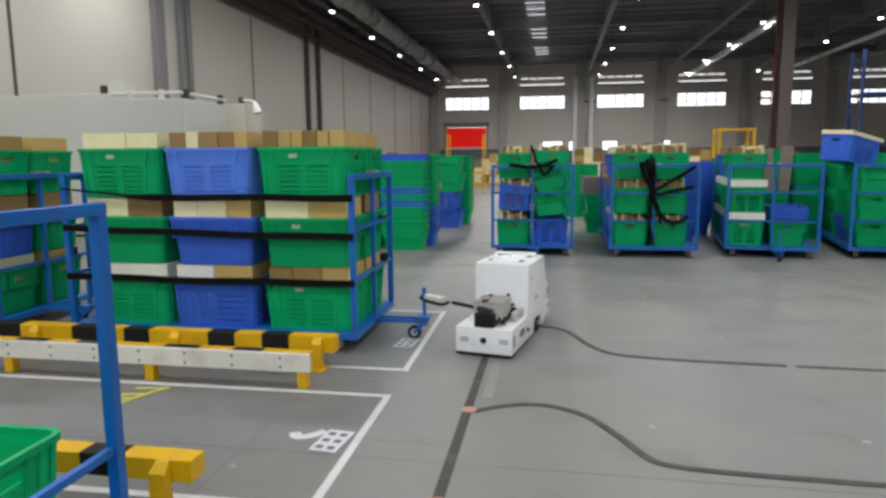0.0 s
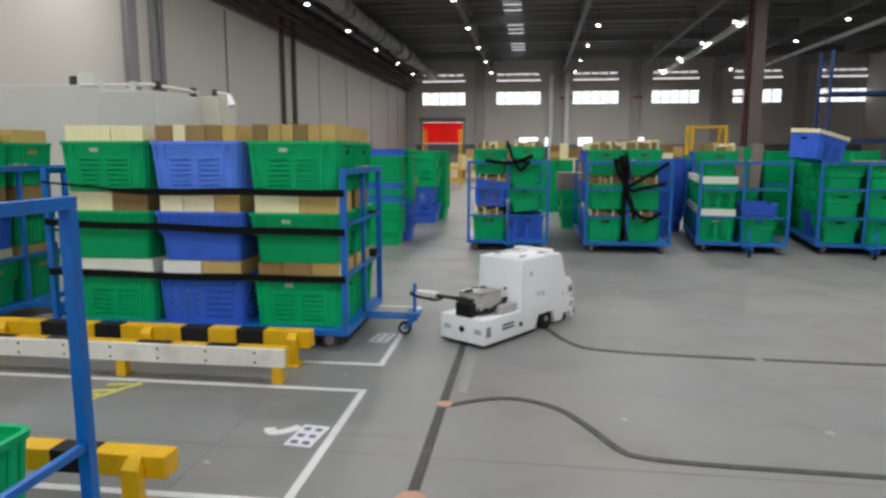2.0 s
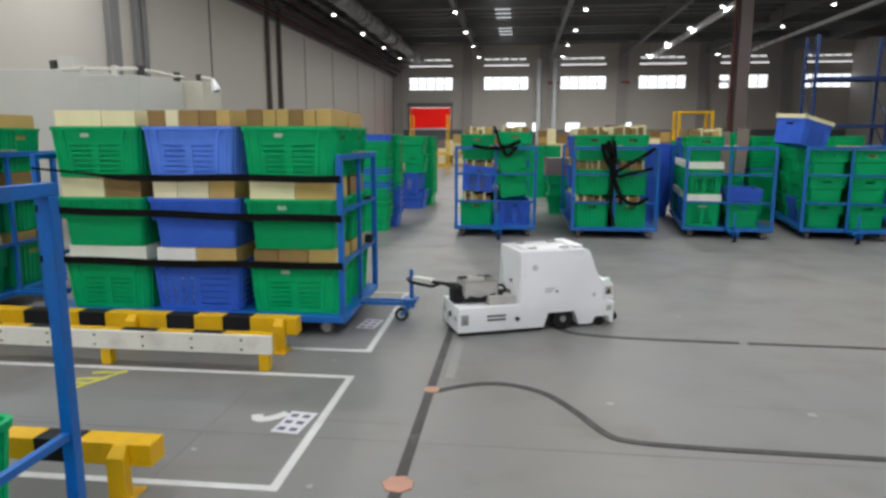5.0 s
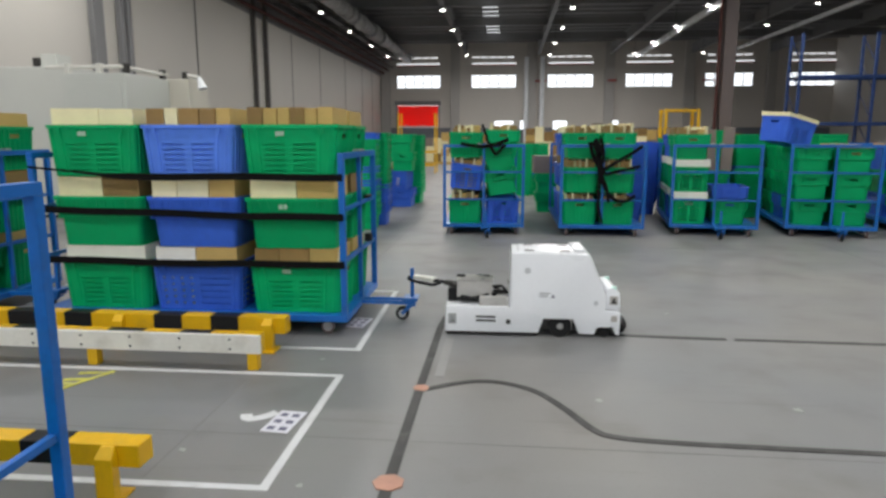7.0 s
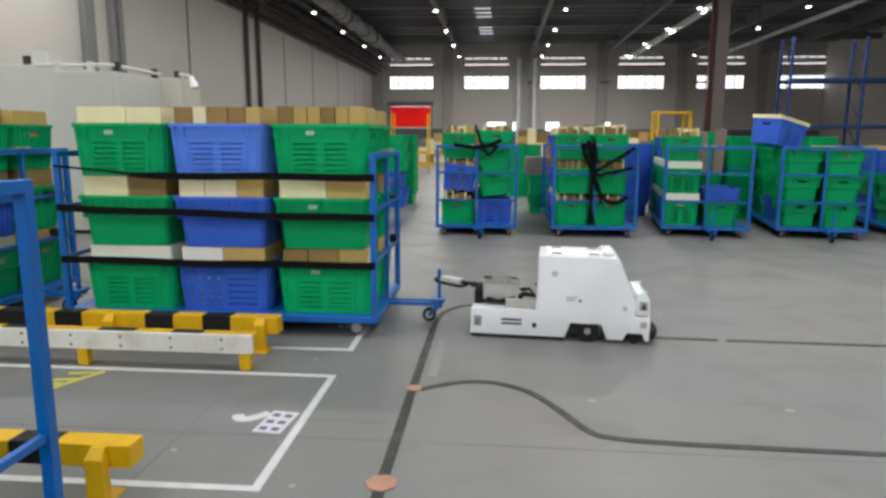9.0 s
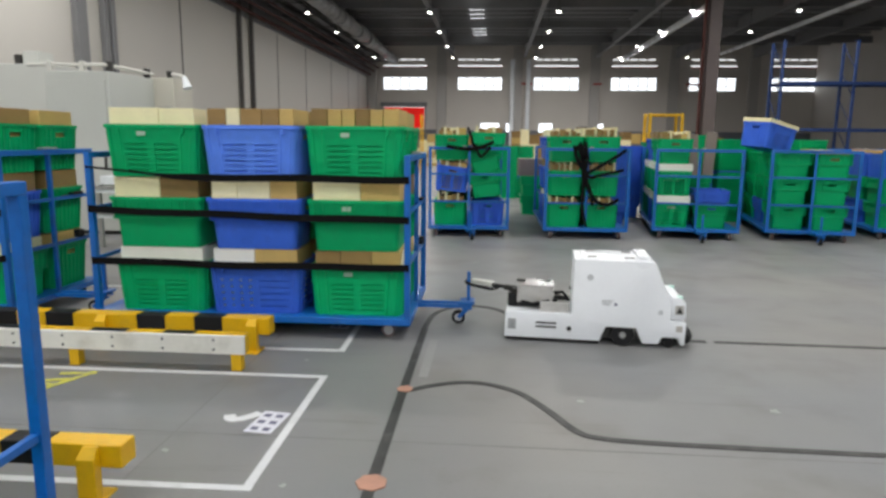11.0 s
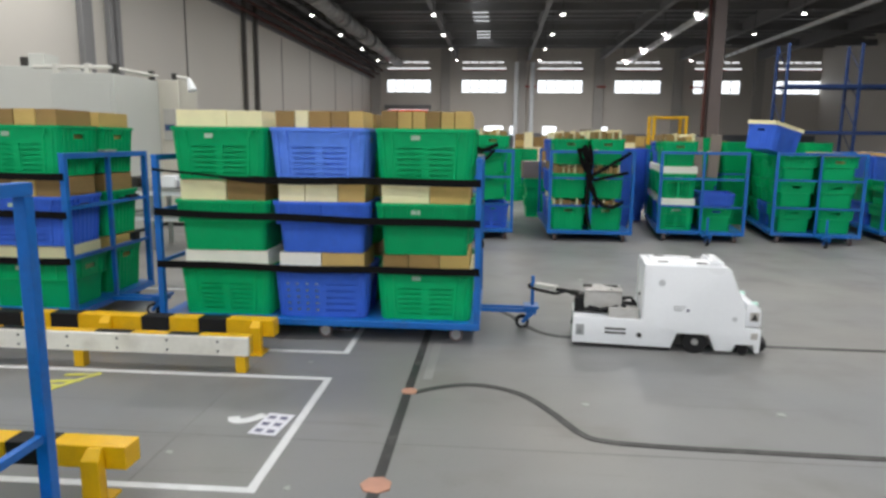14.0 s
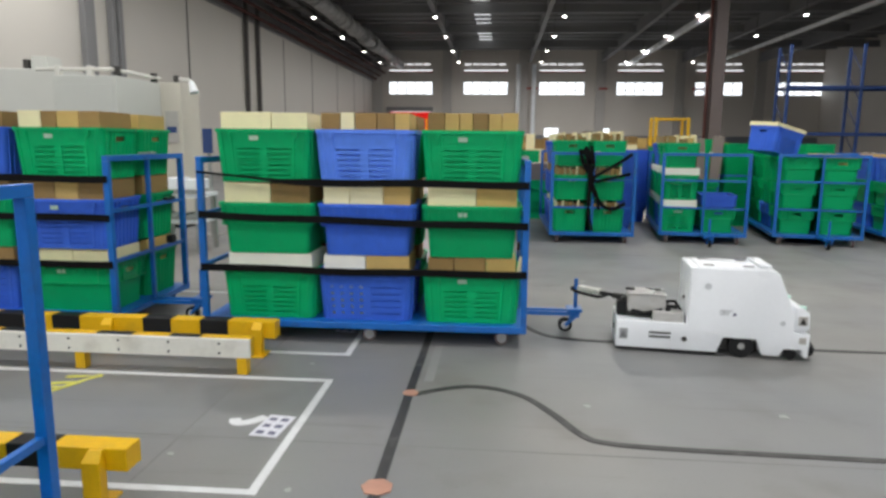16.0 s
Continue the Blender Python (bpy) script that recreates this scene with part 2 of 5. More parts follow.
def prism(bm, outline, y0, y1, bevel=0.0):
    """An outline in x and z, drawn out along y."""
    front = [bm.verts.new((x, y0, z)) for x, z in outline]
    back = [bm.verts.new((x, y1, z)) for x, z in outline]
    n = len(outline)
    fs = [bm.faces.new(front), bm.faces.new(list(reversed(back)))]
    for k in range(n):
        fs.append(bm.faces.new((front[k], back[k], back[(k + 1) % n], front[(k + 1) % n])))
    bmesh.ops.recalc_face_normals(bm, faces=fs)
    if bevel:
        bmesh.ops.bevel(bm, geom=list({e for f in fs for e in f.edges}), offset=bevel, segments=2, profile=0.6, affect="EDGES")
    return bm


def mesh_of(name, bm, mat, smooth=False):
    me = bpy.data.meshes.new(name)
    bmesh.ops.recalc_face_normals(bm, faces=bm.faces)
    bm.to_mesh(me)
    bm.free()
    me.materials.append(mat)
    if smooth:
        me.shade_smooth()
        me.set_sharp_from_angle(angle=radians(35))
    return me


def part(name, bm, mat, parent, label="", smooth=False):
    ob = new(name, mesh_of(name, bm, mat, smooth) if isinstance(bm, bmesh.types.BMesh) else bm)
    ob.parent = parent
    if label:
        tagged(ob, label)
    return ob


def thing(name, bm, mat, label, category, group="", kind="", m=None, smooth=False):
    ob = new(name, mesh_of(name, bm, mat, smooth) if isinstance(bm, bmesh.types.BMesh) else bm)
    if m is not None:
        ob.matrix_world = m
    return tagged(ob, label, category, group, kind)


def base(name, label, category, m, group=""):
    ob = new(name)
    ob.matrix_world = m
    return tagged(ob, label, category, group)


B = bmesh.new


# ---- the hall ----
def hall():
    floor = thing("floor", slab(B(), LEFT_X - 0.3, RIGHT_X, BACK_Y, FAR_Y + 0.3, -0.3, 0), FLOOR, "grey sealed concrete warehouse floor with scuffs", "floor", kind="structure")
    thing("ceiling", slab(B(), LEFT_X - 0.3, RIGHT_X, BACK_Y, FAR_Y + 0.3, ROOF_Z, ROOF_Z + 0.2), ROOF, "dark grey corrugated metal roof underside", "ceiling", kind="structure")
    left = thing("wall_left", slab(B(), LEFT_X - 0.3, LEFT_X, BACK_Y, FAR_Y, 0, ROOF_Z), WALL, "off-white insulated wall panels with dark seams", "wall", kind="structure")
    for y in (8.0, 14.0, 26.6, 38.6, 44.4, 51.3, 57.3, 61.5):
        part("seam", slab(B(), LEFT_X, LEFT_X + 0.012, y - 0.05, y + 0.05, 0, 7.3), SEAM, left)
    for y in (19.8, 32.6, 34.2, 21.1, 21.5):
        w = 0.26 if y == 19.8 else 0.11
        part("downpipe" if w < 0.2 else "wall_column", slab(B(), LEFT_X + 0.01, LEFT_X + 0.2, y - w, y + w, 0, 8.2, bevel=0.02), STEEL if w > 0.2 or y < 22 else SEAM, left)
    part("upper_wall", slab(B(), LEFT_X, LEFT_X + 0.05, BACK_Y, FAR_Y - 0.01, 7.4, ROOF_Z - 0.01), STEEL, left, "dark grey upper wall sheeting")
    far = thing("wall_far", B_far_wall(), GREY_WALL, "grey far wall with a row of high windows", "wall", kind="structure")
    part("dado", slab(B(), LEFT_X, RIGHT_X, FAR_Y - 0.03, FAR_Y, 0, 2.35), DADO, far, "dark blue-grey lower wall band")
    for x in (-12.2, -5.3, 2.1, 9.5, 16.9, 24.3):
        part("pilaster", slab(B(), x - 0.45, x + 0.45, FAR_Y - 0.4, FAR_Y - 0.031, 0, ROOF_Z - 0.01, bevel=0.02), PILASTER, far)
    thing("wall_right", slab(B(), RIGHT_X, RIGHT_X + 0.3, BACK_Y, FAR_Y, 0, ROOF_Z), GREY_WALL, "grey side wall", "wall", kind="structure")
    back = B()
    slab(back, LEFT_X, RIGHT_X, BACK_Y - 0.3, BACK_Y, 0, 5.2)
    slab(back, LEFT_X, RIGHT_X, BACK_Y - 0.3, BACK_Y, 9.6, ROOF_Z)
    slab(back, LEFT_X, -9.6, BACK_Y - 0.3, BACK_Y, 5.2, 9.6)
    slab(back, 7.6, RIGHT_X, BACK_Y - 0.3, BACK_Y, 5.2, 9.6)
    thing("wall_back", back, WALL, "unseen off-white back wall with an added opening", "wall", kind="structure")
    # unseen opening, added to go with the frontal light
    glazed = base("window_11", "unseen bright opening added for light from behind the camera", "window", pose(0, 0, 0))
    glazed["kind"] = "structure"
    for k in range(6):
        x = -9.6 + 17.2 * k / 6
        part("pane", slab(B(), x + 0.05, x + 17.2 / 6 - 0.05, BACK_Y - 0.1, BACK_Y - 0.09, 5.2, 9.6), DAYLIGHT, glazed)
        part("mullion", slab(B(), x - 0.05, x + 0.05, BACK_Y - 0.14, BACK_Y - 0.05, 5.2, 9.6), GREY_WALL, glazed)
    return floor


WINDOW_X = tuple((-11.16 + 7.38 * k, -11.16 + 7.38 * k + 4.45) for k in range(6))


def B_far_wall():
    bm = B()
    y0, y1 = FAR_Y, FAR_Y + 0.3
    slab(bm, LEFT_X, RIGHT_X, y0, y1, 0, 6.18)
    slab(bm, LEFT_X, RIGHT_X, y0, y1, 7.43, ROOF_Z)
    edges = [LEFT_X] + [v for w in WINDOW_X for v in w] + [RIGHT_X]
    for a, b in zip(edges[::2], edges[1::2]):
        slab(bm, a, b, y0, y1, 6.18, 7.43)
    return bm


def windows():
    for k, (a, b) in enumerate(WINDOW_X):
        w = base("window_%d" % (k + 1), "high white-framed strip window, bright with daylight", "window", pose(0, 0, 0))
        w["kind"] = "structure"
        fr = B()
        for z in (6.18, 7.38):
            slab(fr, a, b, FAR_Y + 0.05, FAR_Y + 0.13, z, z + 0.05)
        n = 5
        for i in range(n + 1):
            x = a + (b - a - 0.1) * i / n
            slab(fr, x, x + 0.1, FAR_Y + 0.06, FAR_Y + 0.12, 6.23, 7.38)
        slab(fr, a, b, FAR_Y + 0.062, FAR_Y + 0.118, 6.60, 6.66)
        part("window_frame", fr, GREY_WALL, w)
        for i in range(n):
            x = a + (b - a - 0.1) * i / n + 0.1
            part("pane", slab(B(), x, a + (b - a - 0.1) * (i + 1) / n, FAR_Y + 0.085, FAR_Y + 0.095, 6.23, 7.38), DAYLIGHT, w)
        # the louvred slot above
        part("louvre", slab(B(), a + 0.1, b - 0.1, FAR_Y - 0.05, FAR_Y - 0.004, 8.42, 8.54), ROOFLIGHT, w, "thin bright slot of a louvre")
        for q in range(5):
            x = a + 0.15 + (b - a - 0.3) * q / 5
            part("louvre", slab(B(), x, x + (b - a - 0.3) / 5 - 0.16, FAR_Y - 0.05, FAR_Y - 0.004, 9.02, 9.12), ROOFLIGHT, w, "thin bright slot of a louvre")
        part("louvre_strip", slab(B(), a + 0.1, b - 0.1, FAR_Y - 0.06, FAR_Y - 0.004, 8.30, 8.415), RED_MAIN, w, "dull red strip under the louvre")
    for k, (a, b) in enumerate(((-1.4, 0.4), (4.3, 5.6), (9.8, 10.5), (1.1, 1.9))):
        w = base("window_%d" % (k + 7), "small low window, bright with daylight", "window", pose(0, 0, 0))
        w["kind"] = "structure"
        part("pane", slab(B(), a, b, FAR_Y - 0.06, FAR_Y - 0.035, 2.2, 3.0), DAYLIGHT, w)
        f = B()
        slab(f, a - 0.08, a, FAR_Y - 0.08, FAR_Y - 0.034, 2.12, 3.08)
        slab(f, b, b + 0.08, FAR_Y - 0.08, FAR_Y - 0.034, 2.12, 3.08)
        slab(f, a, b, FAR_Y - 0.08, FAR_Y - 0.034, 3.0, 3.08)
        part("window_frame", f, GREY_WALL, w)
    for x, n in ((2.45, 1.1), (9.3, 0.8), (18.0, 1.1)):
        thing("fire_main", rod(B(), (x, FAR_Y - 0.55, 6.76), (x + n, FAR_Y - 0.55, 6.76), 0.09, 10), RED_MAIN, "short run of red fire main before the far wall", "pipe", "fire mains", "structure", smooth=True)
    d = base("door_1", "red roller door, half raised in a grey frame", "roller door", pose(0, 0, 0))
    d["kind"] = "structure"
    cur = B()
    for i in range(9):
        slab(cur, -11.0, -7.0, FAR_Y - 0.14, FAR_Y - 0.08, 2.5 + i * 0.22, 2.5 + i * 0.22 + 0.2195)
    part("curtain", cur, RED, d, "red translucent curtain brightened by an added glowing sheet")
    # made-up glowing sheet that lights the red curtain from behind
    part("daylight", slab(B(), -10.98, -7.02, FAR_Y - 0.05, FAR_Y - 0.036, 2.5, 4.5), DAYLIGHT, d, "glowing sheet added to brighten the curtain")
    part("roller_box", slab(B(), -11.3, -6.7, FAR_Y - 0.5, FAR_Y - 0.05, 4.55, 4.95, bevel=0.05), STEEL, d)
    part("bottom_bar", slab(B(), -11.0, -7.0, FAR_Y - 0.16, FAR_Y - 0.06, 2.36, 2.49), WHITE, d)
    for x in (-11.2, -6.95):
        part("guide_rail", slab(B(), x, x + 0.15, FAR_Y - 0.2, FAR_Y - 0.035, 0, 4.54), STEEL, d)


def roof_steel():
    for x in (-4.1, 2.7, 9.5, 16.9, 24.0):
        bm = B()
        slab(bm, x - 0.15, x + 0.15, BACK_Y + 0.1, FAR_Y - 0.5, 9.2, 9.24)
        slab(bm, x - 0.02, x + 0.02, BACK_Y + 0.1, FAR_Y - 0.5, 9.24, 10.0)
        slab(bm, x - 0.15, x + 0.15, BACK_Y + 0.1, FAR_Y - 0.5, 10.0, 10.04)
        thing("roof_girder", bm, STEEL, "long grey steel roof girder", "beam", "roof girders", "structure")
    y = BACK_Y + 1
    while y < FAR_Y - 1:
        thing("purlin", slab(B(), LEFT_X + 0.02, RIGHT_X - 0.02, y - 0.04, y + 0.04, 10.17, 10.3), STEEL, "grey roof purlin running across the hall", "beam", "roof purlins", "structure")
        y += 1.6
    for y in (20.0, 27.4, 34.8, 42.2, 49.6, 57.0):
        bm = B()
        slab(bm, LEFT_X + 0.02, RIGHT_X - 0.02, y - 0.12, y + 0.12, 9.4, 9.43)
        slab(bm, LEFT_X + 0.02, RIGHT_X - 0.02, y - 0.015, y + 0.015, 9.43, 9.9)
        thing("roof_crossbeam", bm, STEEL, "grey steel crossbeam under the roof", "beam", "roof crossbeams", "structure")
    for y in [30 + 1.6 * k for k in range(22)]:
        if y < 62:
            thing("rooflight", slab(B(), -2.0, -0.9, y + 0.3, y + 1.1, ROOF_Z - 0.06, ROOF_Z - 0.02), ROOFLIGHT, "translucent rooflight panel between purlins", "rooflight", "rooflights", "structure")
    for x in (9.4,):
        bm = B()
        y = 30.5
        slab(bm, x - 0.25, x + 0.25, y - 0.26, y - 0.23, 0, 9.2)
        slab(bm, x - 0.25, x + 0.25, y + 0.23, y + 0.26, 0, 9.2)
        slab(bm, x - 0.02, x + 0.02, y - 0.23, y + 0.23, 0, 9.2)
        col = thing("steel_column", bm, COLUMN, "brown-grey steel column rising to the roof", "column", kind="structure")
        part("pipe", rod(B(), (x - 0.42, y - 0.1, 0), (x - 0.42, y - 0.1, 9.1), 0.07), RED_PIPE, col, "dark red pipe beside the column")
    for x in (1.6, 3.1):
        thing("white_downpipe", rod(B(), (x, FAR_Y - 0.7, 0), (x, FAR_Y - 0.7, 9.0), 0.22, 12), WHITE, "white downpipe before the far wall", "pipe", "downpipes", "structure", smooth=True)
    # lagged duct, pipes and trays along the side wall
    duct = B()
    rng = random.Random(4)
    y = 10.0
    while y < 63:
        n = 1.1 + rng.random() * 0.7
        rod(duct, (-9.6, y, 8.75), (-9.6, y + n, 8.75), 0.36 + rng.random() * 0.2, 14, 0.36 + rng.random() * 0.2)
        y += n - 0.02
    thing("lagged_duct", duct, DUCT, "silver foil-wrapped air duct hung below the roof", "duct", kind="structure", smooth=True)
    for x, z, r, mt in ((-12.3, 7.6, 0.09, RED_PIPE), (-11.9, 7.9, 0.07, RED_PIPE), (-12.35, 8.2, 0.12, STEEL), (-11.4, 8.15, 0.06, RED_PIPE)):
        thing("ceiling_pipe", rod(B(), (x, 2, z), (x, FAR_Y - 0.6, z), r, 10), mt, "dark service pipe running along the wall", "pipe", "service pipes", "structure", smooth=True)
    for x, z in ((-11.2, 8.75), (-12.0, 8.5)):
        tray = B()
        slab(tray, x - 0.2, x + 0.2, 4, FAR_Y - 1, z, z + 0.02)
        for s in (-0.2, 0.19):
            slab(tray, x + s, x + s + 0.012, 4, FAR_Y - 1, z + 0.02, z + 0.1)
        thing("cable_tray", tray, STEEL, "grey cable tray along the wall", "cable tray", "cable trays", "structure")
    for x, z, r in ((-11.6, 8.95, 0.06), (-10.9, 9.1, 0.08), (-10.6, 8.8, 0.05), (-12.2, 8.95, 0.07), (-11.0, 9.35, 0.1), (-11.75, 9.3, 0.06), (-10.3, 9.2, 0.05)):
        thing("ceiling_pipe", rod(B(), (x, 2, z), (x, FAR_Y - 0.6, z), r, 8), SEAM, "dark service pipe under the roof", "pipe", "service pipes", "structure", smooth=True)
    for k in range(16):
        hang = B()
        slab(hang, -12.6, -10.2, 5 + 3.8 * k, 5.05 + 3.8 * k, 8.43, 8.48)
        for x in (-10.3, -12.3):
            slab(hang, x, x + 0.03, 5 + 3.8 * k, 5.03 + 3.8 * k, 8.48, ROOF_Z)
        thing("pipe_hanger", hang, SEAM, "dark steel pipe hanger under the roof", "bracket", "pipe hangers", "structure")
    tr = B()
    slab(tr, 10.5, 10.75, 34, 58.5, 8.05, 8.35, bevel=0.02)
    thing("white_trunking", tr, WHITE, "long white lighting trunking under the roof", "trunking", kind="structure")
    thing("white_trunking", slab(B(), 17.2, 17.4, 33, 58, 8.05, 8.25, bevel=0.02), WHITE, "long white lighting trunking under the roof", "trunking", kind="structure")


def lamps():
    lamp = base("high_bay_lamp", "round high-bay lamp hanging from the roof, lit white", "lamp", pose(0, 0, 0), "high-bay lamps")
    part("housing", rod(B(), (0, 0, 0), (0, 0, 0.16), 0.24, 16, 0.12), STEEL, lamp, smooth=True)
    part("lens", rod(B(), (0, 0, -0.04), (0, 0, -0.002), 0.105, 16), GLOW, lamp, "glowing white lens")
    part("hanger", rod(B(), (0, 0, 0.16), (0, 0, ROOF_Z - LAMP_Z), 0.012, 6), DARK_METAL, lamp)
    first = True
    for x in LAMP_COLUMNS:
        for y in LAMP_ROWS:
            m = pose(x, y, LAMP_Z)
            if first:
                lamp.matrix_world, first = m, False
            else:
                copy_thing(lamp, m)


hall()
windows()
roof_steel()
lamps()


# ---- floor marks, kept flat on the floor ----
def flat(bm, pts, z, width, closed=False):
    """A flat band of that width along the points, 3 mm thick."""
    n = len(pts)
    left, right = [], []
    for k in range(n):
        a, b = Vector(pts[max(k - 1, 0)]), Vector(pts[min(k + 1, n - 1)])
        d = (b - a).normalized()
        nrm = Vector((-d.y, d.x)) * width / 2
        p = Vector(pts[k])
        left.append(p + nrm)
        right.append(p - nrm)
    top = [(bm.verts.new((l.x, l.y, z)), bm.verts.new((r.x, r.y, z))) for l, r in zip(left, right)]
    low = [(bm.verts.new((l.x, l.y, 0.0005)), bm.verts.new((r.x, r.y, 0.0005))) for l, r in zip(left, right)]
    for k in range(n - 1):
        bm.faces.new((top[k][1], top[k + 1][1], top[k + 1][0], top[k][0]))
        bm.faces.new((top[k][0], top[k + 1][0], low[k + 1][0], low[k][0]))
        bm.faces.new((low[k][1], low[k + 1][1], top[k + 1][1], top[k][1]))
    return bm


def curve_points(pts, steps=8):
    """Catmull-Rom points through a few guide points."""
    p = [Vector(q) for q in pts]
    p = [2 * p[0] - p[1]] + p + [2 * p[-1] - p[-2]]
    out = []
    for k in range(1, len(p) - 2):
        for i in range(steps):
            t = i / steps
            a, b, c, d = p[k - 1:k + 3]
            out.append(0.5 * (2 * b + (c - a) * t + (2 * a - 5 * b + 4 * c - d) * t * t + (3 * b - a - 3 * c + d) * t ** 3))
    return out + [p[-2]]


def floor_marks():
    def mark(name, bm, mat, label, category):
        return thing(name, bm, mat, label, category, kind="structure")
    mark("guide_tape", flat(B(), [(-0.515, 5.05), (-0.51, 3.84), (-0.485, 1.0)], 0.004, 0.053), TAPE, "black magnetic guide tape stuck on the floor", "floor tape")
    mark("guide_tape", flat(B(), curve_points([(-0.47, 3.73), (-0.32, 3.83), (-0.15, 3.893), (0.02, 3.866), (0.19, 3.75), (0.335, 3.52), (0.46, 3.27), (0.565, 3.19), (0.86, 3.155), (1.5, 3.14), (4.5, 3.08)]), 0.0045, 0.045), TAPE, "black magnetic guide tape curving over the floor", "floor tape")
    mark("guide_tape", flat(B(), curve_points([(-0.52, 5.05), (-0.47, 5.5), (-0.28, 5.76), (-0.03, 5.765), (0.13, 5.60), (0.26, 5.275), (0.42, 5.05), (0.70, 4.97), (1.1, 4.94), (1.64, 4.925)]), 0.005, 0.045), TAPE, "black magnetic guide tape curving over the floor", "floor tape")
    mark("guide_tape", flat(B(), [(1.70, 4.922), (6.0, 4.86)], 0.004, 0.045), TAPE, "black magnetic guide tape stuck on the floor", "floor tape")
    white = "white painted lane line on the floor"
    for k, pts in enumerate(([(-4.5, 3.87), (-1.02, 3.90)], [(-1.04, 3.875), (-1.03, 2.56)], [(-1.005, 2.545), (-4.5, 2.50)], [(-4.5, 4.39), (-1.02, 4.42)], [(-1.045, 4.395), (-1.075, 6.2)], [(-1.05, 6.2), (-4.5, 6.17)])):
        mark("lane_line", flat(B(), pts, 0.0022 + 0.0005 * k, 0.044), LINE, white, "floor line")
    for x, y, r in ((-0.5, 3.745, 0.05), (-0.50, 2.64, 0.072)):
        bm = B()
        rod(bm, (x, y, 0.0005), (x, y, 0.0065), r, 7)
        mark("tape_patch", bm, PATCH, "brown octagonal tape patch over the guide tape", "tape patch")
    for x, y, turn in ((-1.165, 3.205, -6), (-1.19, 5.1, -6)):
        p = base("floor_label", "white paper label with dark printing stuck on the floor", "label", pose(x, y, 0, 0, 0, turn), "floor labels")
        part("sheet", slab(B(), -0.075, 0.075, -0.13, 0.13, 0.0005, 0.004), PAPER, p)
        for i in range(3):
            for j in range(2):
                a, b = -0.058 + j * 0.066, 0.105 - i * 0.082
                part("printed_mark", slab(B(), a + 0.004, a + 0.044, b - 0.046, b - 0.008, 0.0041, 0.0047), INK, p)
    arrow = B()
    pts = curve_points([(-1.40, 3.275), (-1.385, 3.235), (-1.345, 3.22), (-1.29, 3.255), (-1.243, 3.315)], 5)
    flat(arrow, pts, 0.0045, 0.062)
    mark("floor_arrow", arrow, LINE, "worn white painted arrow on the floor", "floor arrow")
    yel = B()
    for pts in ([(-2.72, 3.78), (-2.50, 3.82)], [(-2.74, 3.66), (-2.56, 3.70)], [(-2.66, 3.52), (-2.52, 3.84)], [(-2.78, 3.6), (-2.62, 3.6)]):
        flat(yel, pts, 0.004 + 0.0005 * len(yel.verts) / 8, 0.035)
    mark("floor_marking", yel, YELLOW_LINE, "faded yellow painted sign on the floor", "floor marking")

    for k, y in enumerate((3.05, 9.05, 15.05, 21.05, 27.05)):
        mark("floor_joint", slab(B(), LEFT_X, RIGHT_X, y - 0.004, y + 0.004, 0.0003, 0.0012), JOINT, "thin dark joint in the concrete floor", "floor joint")
    for x in (-7.6, -1.6, 4.4, 10.4):
        mark("floor_joint", slab(B(), x - 0.004, x + 0.004, BACK_Y, FAR_Y, 0.0003, 0.0016), JOINT, "thin dark joint in the concrete floor", "floor joint")
    mark("tape_residue", slab(B(), -0.445, -0.385, 3.95, 4.75, 0.0004, 0.0018), RESIDUE, "pale strip of old tape residue on the floor", "floor mark")
    rng = random.Random(9)
    for x, y, r in ((0.54, 3.66, 0.022), (1.37, 5.62, 0.02), (1.62, 3.63, 0.03), (-1.55, 2.85, 0.02), (-0.88, 2.58, 0.016), (-1.24, 4.2, 0.015), (0.95, 7.2, 0.03), (-0.2, 7.9, 0.03)):
        bm = B()
        ring = [bm.verts.new((x + r * rng.uniform(0.6, 1.5) * math.cos(a * 0.7854), y + r * rng.uniform(0.6, 1.5) * math.sin(a * 0.7854), 0.002)) for a in range(8)]
        low = [bm.verts.new((v.co.x, v.co.y, 0.0004)) for v in ring]
        bm.faces.new(ring)
        for a in range(8):
            bm.faces.new((ring[a], low[a], low[(a + 1) % 8], ring[(a + 1) % 8]))
        mark("floor_fleck", bm, FLECK, "small pale fleck on the concrete floor", "floor mark")


floor_marks()


